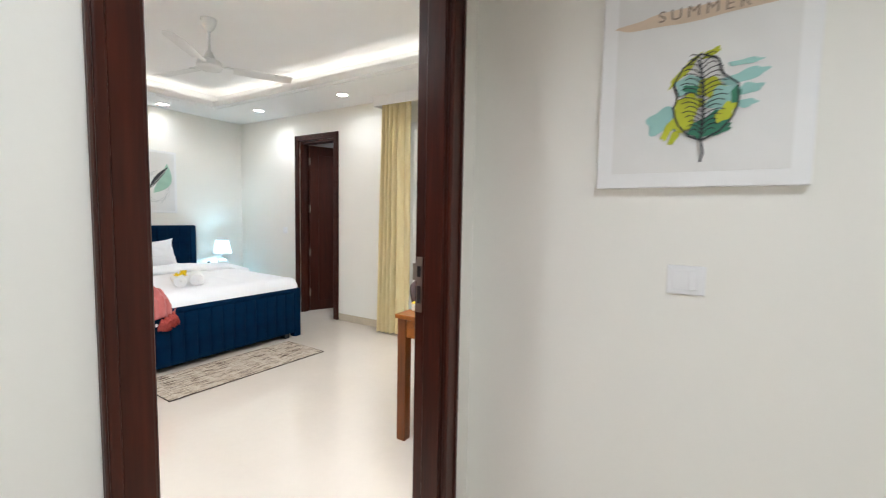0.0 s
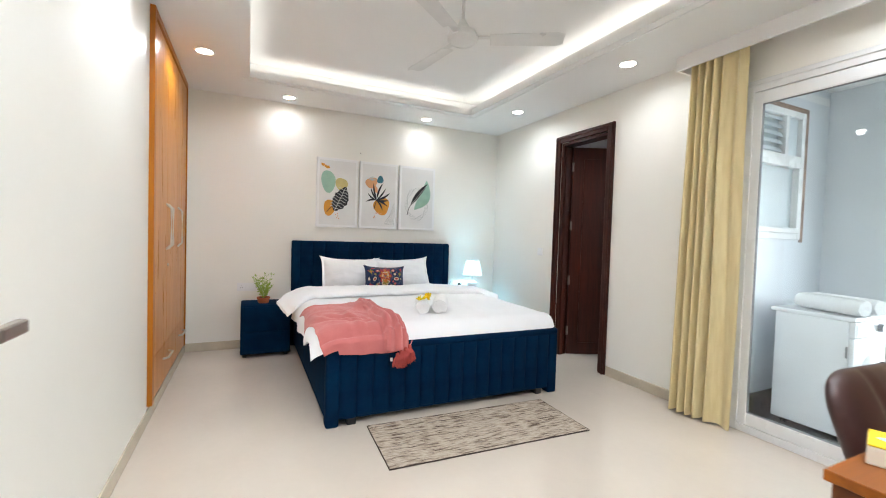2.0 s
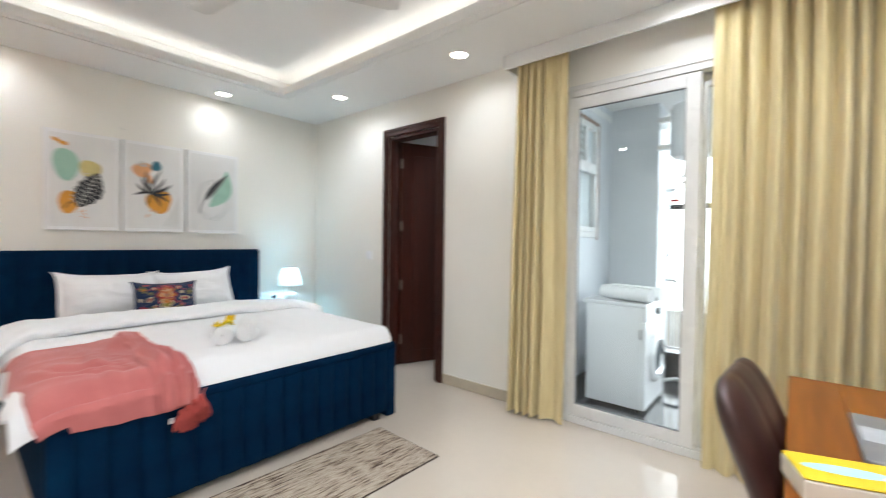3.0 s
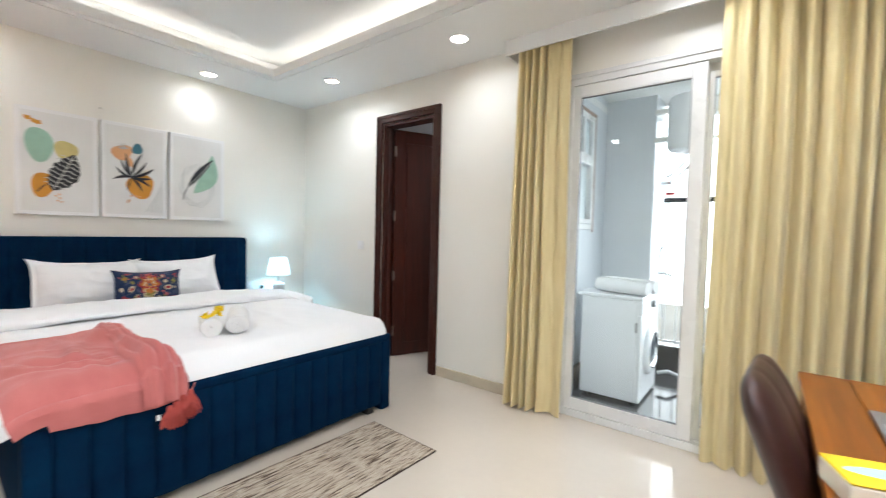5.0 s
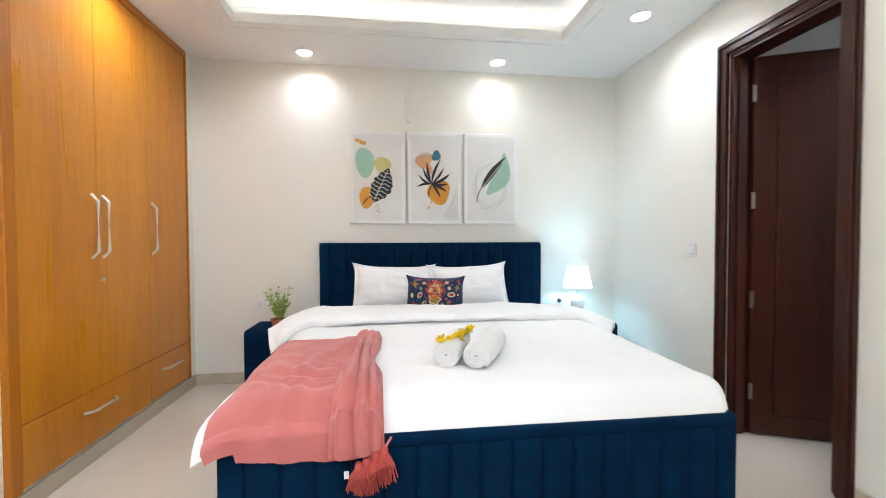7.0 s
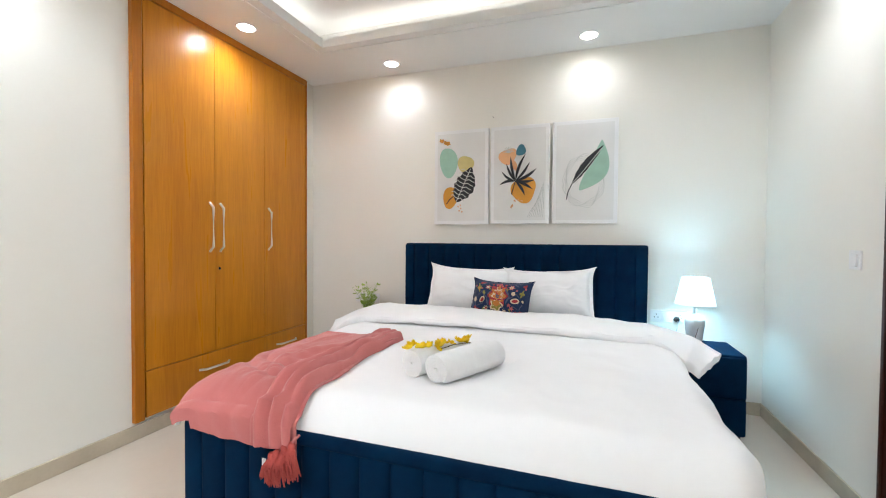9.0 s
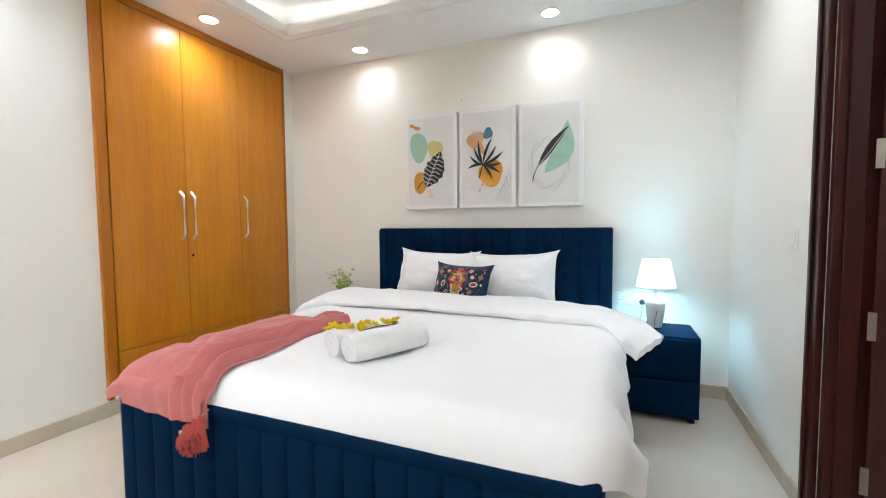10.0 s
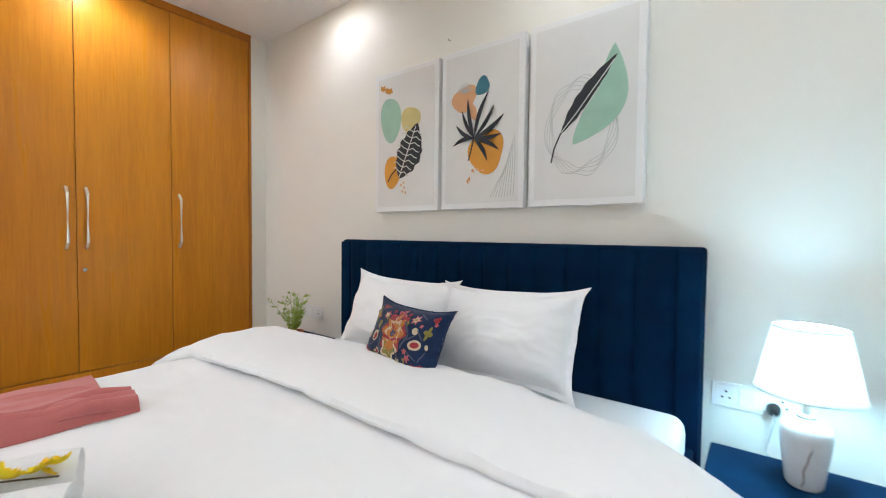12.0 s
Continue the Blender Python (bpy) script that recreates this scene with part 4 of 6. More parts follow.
for c, cu, cv, ru, rv, p, dp, tn in (
        ("red", 0.0, 0.10, 0.30, 0.62, 8, 0.25, 0), ("gold", 0.0, 0.10, 0.25, 0.52, 8, 0.35, 0), ("cream", 0.0, 0.12, 0.19, 0.40, 8, 0.35, 0.2), ("gold", 0.0, 0.06, 0.13, 0.28, 6, 0.3, 0), ("slate", 0.0, 0.10, 0.05, 0.13, 0, 0, 0),
        ("cream", 0.0, -0.42, 0.20, 0.30, 5, 0.3, 0), ("olive", 0.0, -0.42, 0.15, 0.22, 5, 0.3, 0), ("gold", 0.0, -0.34, 0.10, 0.16, 4, 0.3, 0), ("pink", 0.0, 0.66, 0.13, 0.18, 5, 0.4, 0),
        ("red", 0.72, -0.72, 0.20, 0.22, 3, 0.5, 0.7), ("pink", 0.70, -0.74, 0.12, 0.13, 3, 0.4, 0.7), ("red", -0.72, -0.70, 0.20, 0.24, 3, 0.5, 2.2), ("pink", -0.72, -0.72, 0.12, 0.14, 3, 0.4, 2.2),
        ("cream", 0.60, -0.10, 0.17, 0.17, 0, 0, 0.2), ("red", 0.60, -0.10, 0.11, 0.10, 0, 0, 0.2), ("cream", -0.55, -0.15, 0.10, 0.22, 0, 0, -0.5), ("red", -0.55, -0.17, 0.06, 0.14, 0, 0, -0.5),
        ("cream", -0.84, -0.12, 0.06, 0.16, 0, 0, 0.3), ("pink", 0.42, 0.62, 0.13, 0.20, 6, 0.45, 0), ("cream", 0.42, 0.62, 0.08, 0.13, 6, 0.4, 0), ("gold", 0.42, 0.62, 0.03, 0.05, 0, 0, 0),
        ("pink", -0.40, 0.56, 0.14, 0.16, 6, 0.5, 0.3), ("cream", -0.40, 0.56, 0.08, 0.10, 5, 0.4, 0), ("olive", -0.74, 0.50, 0.12, 0.30, 4, 0.5, 0.2), ("gold", -0.74, 0.46, 0.06, 0.14, 4, 0.4, 0.2),
        ("olive", 0.80, 0.30, 0.10, 0.24, 4, 0.5, -0.2), ("cream", 0.52, 0.28, 0.08, 0.12, 0, 0, 0.5), ("olive", -0.52, 0.22, 0.06, 0.16, 0, 0, 0.3), ("red", -0.62, 0.80, 0.16, 0.10, 3, 0.4, 0.2), ("red", 0.84, 0.70, 0.08, 0.14, 3, 0.4, 0.9),
        ("pink", 0.52, -0.52, 0.10, 0.14, 5, 0.45, 0), ("pink", 0.42, -0.36, 0.08, 0.11, 5, 0.45, 0.4), ("cream", -0.36, -0.60, 0.11, 0.16, 6, 0.5, 0), ("red", -0.36, -0.60, 0.05, 0.07, 0, 0, 0), ("cream", 0.28, -0.72, 0.11, 0.15, 6, 0.5, 0),
        ("slate", -0.28, 0.30, 0.04, 0.26, 0, 0, -0.6), ("slate", 0.30, 0.34, 0.04, 0.26, 0, 0, 0.6), ("slate", 0.36, -0.08, 0.03, 0.30, 0, 0, -0.3), ("slate", -0.34, -0.30, 0.03, 0.26, 0, 0, 0.4)):
    k = 1.22 if abs(cu) < 0.2 else 0.86
    motif(c, cu, cv, ru * k, rv * k, p, dp, tn, 0.0012 + 0.0005 * (len(cush.children) % 9))
for g in (-1, 1):
    for c, cu, cv, ru, rv, p, dp, tn in (
            ("gold", 0.17, 0.34, 0.035, 0.16, 0, 0, -0.7), ("gold", 0.22, 0.10, 0.030, 0.15, 0, 0, 0.6), ("cream", 0.13, 0.22, 0.020, 0.11, 0, 0, -0.5),
            ("red", 0.10, -0.12, 0.10, 0.05, 0, 0, 0.25), ("gold", 0.15, -0.20, 0.10, 0.035, 0, 0, 0.35), ("olive", 0.31, 0.46, 0.035, 0.10, 4, 0.4, 0.3),
            ("slate", 0.46, 0.05, 0.016, 0.22, 0, 0, -0.9), ("slate", 0.66, 0.20, 0.014, 0.20, 0, 0, 0.8), ("slate", 0.60, -0.42, 0.014, 0.20, 0, 0, 1.2),
            ("slate", 0.80, -0.34, 0.014, 0.18, 0, 0, -0.4), ("slate", 0.24, -0.52, 0.014, 0.20, 0, 0, 0.9), ("slate", 0.56, 0.76, 0.014, 0.18, 0, 0, 1.1),
            ("pink", 0.62, 0.46, 0.040, 0.065, 5, 0.45, 0.2), ("pink", 0.36, -0.78, 0.045, 0.07, 5, 0.45, 0.5), ("red", 0.22, 0.74, 0.05, 0.07, 4, 0.4, 0.4),
            ("cream", 0.84, -0.06, 0.030, 0.07, 0, 0, 0.4), ("olive", 0.46, -0.62, 0.025, 0.09, 0, 0, 0.5), ("pink", 0.88, 0.56, 0.035, 0.07, 5, 0.4, 0.1)):
        motif(c, g * cu, cv, ru, rv, p, dp, g * tn, 0.0040 + 0.0004 * (len(cush.children) % 7))
outline = [cushion_point(u, v, 0.0) for u, v in ([(-1 + 2 * k / 20, 1) for k in range(20)] + [(1, 1 - 2 * k / 14) for k in range(14)] + [(1 - 2 * k / 20, -1) for k in range(20)] + [(-1, -1 + 2 * k / 14) for k in range(15)])]
part("piping", tube(outline, 0.0045, 6), NAVYCLOTH, cush, "", True)


# throw
def throw_z(x, y):
    a = max(0.0, abs(y) - 0.878)
    drop = 0.135 - math.sqrt(max(0.0, 0.135 ** 2 - min(a, 0.135) ** 2)) if a else 0.0
    return duvet_z(min(x, 1.10) - 0.022 * smoothstep(0.85, 1.0, x), y) - drop - max(0.0, a - 0.135) * 4


def throw_fn(u, v, lift=0.010, hem=0.0, inset=0.0):
    xb, xf = 0.20 + 0.06 * u, 1.180 + 0.03 * u + hem
    q = xb + (xf - xb) * v
    yl = -1.008 + 0.045 * v ** 4 + 0.03 * wob(v, 0, 0, 3) + inset
    yr = -0.425 + 0.030 * v - 0.035 * math.sin(math.pi * min(1, v * 1.6)) ** 2
    y = yl + (yr - yl) * u
    x, z = q, throw_z(q, y) + lift
    if q > 1.105:
        over = q - 1.105
        x = 1.105 + min(over, 0.03) + 0.01 * wob(u * 6, 2, 0, 1.3)
        z = throw_z(1.105, y) + lift - 0.95 * max(0.0, over - 0.012) - 0.2 * min(over, 0.012)
    ridge = math.exp(-((u - 0.45 - 0.12 * (1 - v)) / 0.05) ** 2) * smoothstep(0.15, 0.5, v) * (1 - smoothstep(0.75, 1.0, v))
    hump = math.exp(-((u - 0.84) / 0.17) ** 2 - ((v - 0.10) / 0.13) ** 2)
    slant = u - (0.80 - 0.62 * v)
    z += 0.012 * math.exp(-(slant / 0.050) ** 2) * smoothstep(0.1, 0.3, v) * (1 - smoothstep(0.6, 0.85, v))
    cr = (1 - abs(wob(u * 2.3 + 0.4 * v, v * 3.1, 7.0, 1.5))) ** 9
    z += 0.002 * cr * (1 - smoothstep(0.93, 1.0, v))
    sag = math.hypot((u - 0.52) * 0.62, (v - 0.42) * 0.98)
    z += 0.009 * math.sin(sag * 58 + 2.5 * wob(u * 2, v * 2, 6.0, 1.5)) * math.exp(-((sag - 0.22) / 0.12) ** 2) * smoothstep(0.3, 0.5, v) * (1 - smoothstep(0.80, 0.98, v)) * (1 - smoothstep(0.6, 0.75, u))
    z += 0.016 * ridge + 0.045 * hump + 0.006 * wob(u * 2.4, v * 1.8, 1, 2.2) + 0.003 * wob(u * 9, v * 4, 4, 2.0) * (1 - 0.5 * v)
    z += 0.006 * math.sin(v * 26 + 3 * wob(u, v, 0, 2)) * math.exp(-((u - 0.25) / 0.2) ** 2) * smoothstep(0.3, 0.6, v) * (1 - smoothstep(0.8, 1, v))
    return Vector((x, y, z))


throw = thing("throw_blanket", BED, "folded dusty pink woven throw with tassels at the bed's foot", "throw blanket", turn=BT)
part("cloth", sheet(lambda u, v: throw_fn(u, v, 0.022), 100, 120, thick=-0.006), PINK, throw, "", True)
part("under_fold", sheet(lambda u, v: throw_fn(0.12 + 0.88 * u, 0.45 + 0.55 * v, 0.020, 0.030, 0.03), 50, 40, thick=-0.005), PINK, throw, "", True)


def gather_fn(u, v):
    """The bunched edge of the throw, pleated lengthwise and pinched halfway down."""
    q = 0.20 + 1.015 * v
    half = 0.080 - 0.022 * math.exp(-(v / 0.12) ** 2) - 0.030 * math.exp(-((v - 0.38) / 0.16) ** 2)
    y = -0.490 - 0.012 * math.sin(math.pi * v) + (2 * u - 1) * half + 0.012 * wob(v * 3, u, 6.0, 1.5)
    edge = 1 - abs(2 * u - 1) ** 5
    pleat = 0.5 + 0.5 * math.cos(2 * math.pi * (3.2 * u + 0.45 * wob(v * 2.0, u * 1.5, 3.0, 1.6)))
    lift = edge * (0.030 + 0.016 * smoothstep(0.15, 0.35, v) + 0.026 * pleat * (0.5 + 0.5 * smoothstep(0.1, 0.4, v)) + 0.018 * math.exp(-((v - 0.08) / 0.12) ** 2) + 0.012 * wob(u * 3, v * 5, 2.0, 1.7)) - 0.004
    x, z = q, throw_z(min(q, 1.105), y) + 0.020 + lift
    if q > 1.105:
        over = q - 1.105
        x = 1.105 + min(over, 0.03) + 0.012 + 0.022 * pleat * edge
        z = throw_z(1.105, y) + 0.030 + lift * (1 - smoothstep(0, 0.05, over)) - 0.95 * over
    return Vector((x, y, z))


part("gathered_edge", sheet(gather_fn, 44, 110, thick=-0.006), PINK, throw, "", True)


def tassel(x, y, z, seed, length=0.095):
    rng = random.Random(seed)
    bm = lathe([(0.0, 0.018), (0.009, 0.016), (0.013, 0.006), (0.012, -0.006), (0.009, -0.012)], 12, (x, y, z))
    for k in range(64):
        a, r = rng.uniform(0, 6.28), rng.uniform(0.3, 1.0)
        e = length * rng.uniform(0.75, 1.08)
        dx, dy = 0.016 * math.cos(a) * r + 0.010, 0.042 * math.sin(a) * r
        tube([(x + 0.5 * dx * 0.4, y + dy * 0.3, z - 0.005), (x + dx, y + dy * 0.8, z - 0.45 * e), (x + dx * 0.9, y + dy * 1.05 + rng.uniform(-0.006, 0.006), z - e)], 0.0022, 4, bm)
    return part("tassel", bm, CORAL, throw, "coral cotton tassel", True)


tassel(1.158, -0.395, 0.505, 3)
tassel(1.160, -0.455, 0.470, 4)
tassel(1.158, -0.425, 0.490, 5)
tassel(1.156, -0.480, 0.455, 6, 0.075)
part("care_label", box(1.146, 1.149, -0.528, -0.512, 0.415, 0.440), LINEN, throw, "small white care label")
part("cord", tube([(1.145, -0.372, 0.545), (1.158, -0.385, 0.530), (1.158, -0.395, 0.515)], 0.004, 6), PINK, throw, "", True)


# towels and the sprig
def towel_roll(centre, yaw, length, radius, seed, label, tilt=0.0):
    """A rolled towel: one strip wound in a spiral, open at both ends."""
    turns, n = 4.2, 110
    outer, inner = [], []
    for k in range(n + 1):
        f = k / n
        a = 2 * math.pi * turns * f + seed
        r = 0.010 + (radius - 0.010) * f
        squash = 1 - 0.05 * math.sin(a) ** 2
        outer.append((r * math.cos(a), r * math.sin(a) * squash))
        r2 = max(0.003, r - 0.0125)
        inner.append((r2 * math.cos(a), r2 * math.sin(a) * squash))
    bm = bmesh.new()
    loops = []
    for j in range(13):
        s = (j / 12 - 0.5) * length
        e = 1 - 0.07 * (abs(2 * j / 12 - 1) ** 8)
        jit = lambda p, q: Vector((s + (0.004 * wob(p[0] * 60, p[1] * 60, seed) if j in (0, 12) else 0), p[0] * e + 0.0015 * wob(s * 20, q, seed), p[1] * e))
        loops.append(([bm.verts.new(jit(p, 0.1 * i)) for i, p in enumerate(outer)], [bm.verts.new(jit(p, 0.1 * i)) for i, p in enumerate(inner)]))
    for (o0, i0), (o1, i1) in zip(loops, loops[1:]):
        for k in range(n):
            bm.faces.new((o0[k], o0[k + 1], o1[k + 1], o1[k]))
            bm.faces.new((i0[k], i1[k], i1[k + 1], i0[k + 1]))
        bm.faces.new((o0[n], i0[n], i1[n], o1[n]))
    for o, i in (loops[0], loops[-1]):
        for k in range(n):
            bm.faces.new((o[k], i[k], i[k + 1], o[k + 1]))
    o = tagged(part("rolled_towel", bm, TERRY, None, "", True), label, "towel", "rolled towels")
    o.matrix_world = pose(*centre, 0, tilt, yaw)
    return o


towel_roll((-3.972, 2.116, 0.701), 160, 0.345, 0.065, 4.0, "white terry towel rolled up on the bed")
towel_roll((-3.920, 2.260, 0.704), 154, 0.365, 0.068, 2.6, "larger white terry towel rolled up on the bed")

sprig = thing("flower_sprig", (-3.950, 2.150, 0.733), "artificial sprig of bright yellow blossoms lying on towels", "flowers")
PETAL = material("yellow_petal", (0.93, 0.62, 0.004), 0.6, var=0.08, scale=40, fine=120, tint=(0.92, 0.70, 0.01), sss=0.25)
STEM = paint("olive_brown_stem", (0.12, 0.09, 0.03))
rng = random.Random(5)
stem_pts = [(0.125, -0.12, 0.004), (0.10, -0.07, 0.016), (0.055, -0.025, 0.008), (0.01, 0.005, 0.008), (-0.05, 0.028, 0.010), (-0.10, 0.058, 0.006), (-0.14, 0.082, 0.002)]
part("stem", tube(stem_pts, 0.0018, 6), STEM, sprig, "", True)


def blossom(cx, cy, cz, r, rng, parent, mat, name="blossom", petals=5):
    bm = bmesh.new()
    for p in range(petals):
        a0 = 2 * math.pi * p / petals + rng.uniform(-0.2, 0.2)
        tip = rng.uniform(0.2, 0.9)
        def fn(u, v):
            w = math.sin(math.pi * min(1, 0.12 + 0.86 * v)) ** 0.7 * r * 0.5
            rr = r * v
            x, y = rr, (u - 0.5) * 2 * w
            z = r * (tip * v * v * 0.7 + 0.25 * (2 * u - 1) ** 2 * v)
            return Vector((x * math.cos(a0) - y * math.sin(a0), x * math.sin(a0) + y * math.cos(a0), z))
        sheet(fn, 4, 5, bm)
    lathe([(0.0, r * 0.35), (r * 0.16, r * 0.25), (r * 0.12, 0.0)], 8, (0, 0, 0), bm)
    moved(bm, pose(cx, cy, cz, rng.uniform(-50, 50), rng.uniform(-50, 50), rng.uniform(0, 360)))
    return part(name, bm, mat, parent, "", True)


for k in range(14):
    f = (k / 13) * 5.999
    i = int(f)
    p = Vector(stem_pts[i]).lerp(Vector(stem_pts[i + 1]), f - i)
    blossom(p.x + rng.uniform(-0.018, 0.018), p.y + rng.uniform(-0.018, 0.018), p.z + rng.uniform(0.006, 0.022), rng.uniform(0.018, 0.026), rng, sprig, PETAL)


# ---- nightstands ----
def nightstand(x, y0, y1, z, label):
    e = thing("nightstand", (x, (y0 + y1) / 2, 0), label, "nightstand", "bedside nightstands")
    w, dp = (y1 - y0) / 2, 0.40
    part("body", box(-dp, -0.022, -w, w, 0.028, z, 0.010, 3), VELVET, e, "", True)
    for z0, z1 in ((0.040, z / 2 - 0.004), (z / 2 + 0.004, z - 0.012)):
        part("drawer_front", box(-0.022, 0.0, -w + 0.004, w - 0.004, z0, z1, 0.009, 3), VELVET, e, "", True)
    for sx in (-dp + 0.04, -0.05):
        for sy in (-w + 0.04, w - 0.04):
            part("foot", box(sx - 0.018, sx + 0.018, sy - 0.018, sy + 0.018, 0, 0.03, 0.003, 1), BLACK, e)
    return e


nightstand(-5.250, 0.729, 1.195, 0.520, "navy velvet two-drawer nightstand with a potted plant")
nightstand(-5.160, 3.185, 3.640, 0.520, "navy velvet two-drawer nightstand with a table lamp")

# ---- bedside lamp ----
LX, LYY, LZ = -5.425, 3.415, 0.520
lamp = thing("table_lamp", (LX, LYY, LZ), "table lamp with marbled white ceramic base, lit pale shade", "lamp")
part("base", lathe([(0.0, 0.0), (0.038, 0.0), (0.043, 0.008), (0.048, 0.05), (0.055, 0.10), (0.059, 0.140), (0.059, 0.158), (0.053, 0.173), (0.038, 0.184), (0.020, 0.189), (0.0, 0.190)], 40), MARBLE, lamp, "", True)
part("neck", lathe([(0.022, 0.189), (0.022, 0.197), (0.009, 0.200), (0.009, 0.262), (0.0, 0.262)], 20), STEEL, lamp, "small metal neck", True)
SHADE = bpy.data.materials.new("lit_lamp_shade")
SHADE.use_nodes = True
nd, ln = links_of(SHADE)
dif, trn, mx = nd.new("ShaderNodeBsdfDiffuse"), nd.new("ShaderNodeBsdfTranslucent"), nd.new("ShaderNodeMixShader")
dif.inputs[0].default_value, trn.inputs[0].default_value = (0.86, 0.88, 0.88, 1), (0.86, 0.92, 0.94, 1)
mx.inputs[0].default_value = 0.16
for a, k in ((dif, 1), (trn, 2)):
    ln.new(a.outputs[0], mx.inputs[k])
ln.new(mx.outputs[0], nd["Material Output"].inputs[0])
shade = part("shade", lathe([(0.121, 0.262), (0.120, 0.264), (0.0825, 0.441)], 48), SHADE, lamp, "tapered pale fabric shade", True)
part("rim", lathe([(0.1210, 0.260), (0.1222, 0.2625), (0.1210, 0.265), (0.1198, 0.2625), (0.1210, 0.260)], 48), STEEL, shade, "", True)
part("rim", lathe([(0.0825, 0.439), (0.0837, 0.4415), (0.0825, 0.444), (0.0813, 0.4415), (0.0825, 0.439)], 48), STEEL, shade, "", True)
vein = paint("brown_vein", (0.30, 0.22, 0.20))
pts = [(-0.2 + 0.42 * f + 0.12 * wob(f, 0, 0, 4), 0.012 + 0.13 * f) for f in [k / 9 for k in range(10)]]
part("vein", tube([(math.cos(a) * (0.0425 + 0.013 * min(1, h / 0.1)), math.sin(a) * (0.0425 + 0.013 * min(1, h / 0.1)), h) for a, h in pts], 0.0022, 5, flat=1), vein, lamp, "", True)

# ---- sockets and switches ----
def wall_plate(name, m, w, h, label, pieces, category="socket"):
    """A plate standing on a wall: x across, y out of the wall, z up."""
    e = thing(name, (0, 0, 0), label, category)
    e.matrix_basis = m
    plate = part("plate", box(-w / 2, w / 2, 0, 0.009, -h / 2, h / 2, 0.003, 2), SWITCHWHITE, e)
    for kind, px, pw in pieces:
        if kind == "switch":
            part("rocker", moved(box(-pw / 2, pw / 2, -0.004, 0.006, -h * 0.33, h * 0.33, 0.002, 1), pose(px, 0.009, 0, 4)), SWITCHWHITE, e)
        elif kind == "blank":
            part("blank_cover", box(px - pw / 2, px + pw / 2, 0.008, 0.011, -h * 0.33, h * 0.33, 0.001, 1), SWITCHWHITE, e)
        else:
            f = part("socket_face", box(px - pw / 2, px + pw / 2, 0.008, 0.011, -h * 0.33, h * 0.33, 0.001, 1), SWITCHWHITE, e)
            for dx, dz in ((0, 0.013), (-0.011, -0.008), (0.011, -0.008)):
                part("pin_hole", lathe([(0.0036, 0.0), (0.0036, 0.0012), (0, 0.0012)], 10, (px + dx, 0.0105, dz), axis="Y"), BLACK, f)
    return e


wall_plate("wall_socket", pose(BEDWALL, 3.300, 0.652, 0, 0, -90), 0.245, 0.088, "white double wall socket with switches beside the headboard", [("socket", 0.08, 0.05), ("switch", 0.03, 0.025), ("blank", -0.02, 0.05), ("socket", -0.075, 0.05)])
wall_plate("wall_socket", pose(BEDWALL, 0.810, 0.660, 0, 0, -90), 0.245, 0.088, "white double wall socket behind the potted plant", [("socket", 0.08, 0.05), ("switch", 0.03, 0.025), ("blank", -0.02, 0.05), ("socket", -0.075, 0.05)])
wall_plate("light_switch", pose(-4.660, RW, 1.125, 0, 0, 180), 0.086, 0.088, "white rocker light switch on the cream wall", [("switch", 0.0, 0.05)], "switch")
wall_plate("light_switch", pose(0.251, HALLWALL, 1.1645, 0, 0, 180), 0.104, 0.090, "white light switch on the corridor wall", [("switch", -0.02, 0.022), ("blank", 0.015, 0.045)], "switch")
plug = thing("lamp_plug", (BEDWALL + 0.011, 3.352, 0.636), "black plug and thin cable of the bedside lamp", "plug")
part("plug_body", lathe([(0.0, 0.040), (0.010, 0.038), (0.019, 0.020), (0.020, 0.0)], 16, axis="X"), BLACK, plug, "", True)
part("cable", tube([(0.036, 0.0, -0.004), (0.050, 0.002, -0.02), (0.046, -0.004, -0.06), (0.040, -0.012, -0.10), (0.050, -0.02, -0.13), (0.10, 0.0, -0.1315), (0.19, 0.03, -0.1315)], 0.0022, 6), HOSE, plug, "thin grey cable", True)


# ---- pictures ----
INK = {k: paint("print_" + k, c) for k, c in (("mint", (0.36, 0.58, 0.46)), ("yellow", (0.68, 0.58, 0.24)), ("orange", (0.72, 0.32, 0.04)), ("peach", (0.76, 0.40, 0.20)), ("black", (0.022, 0.024, 0.03)),
                                                ("teal", (0.05, 0.20, 0.27)), ("pale", (0.64, 0.64, 0.60)), ("grey", (0.50, 0.52, 0.50)), ("lime", (0.52, 0.56, 0.03)), ("green", (0.04, 0.22, 0.13)), ("aqua", (0.34, 0.60, 0.56)), ("sand", (0.74, 0.60, 0.46)))}


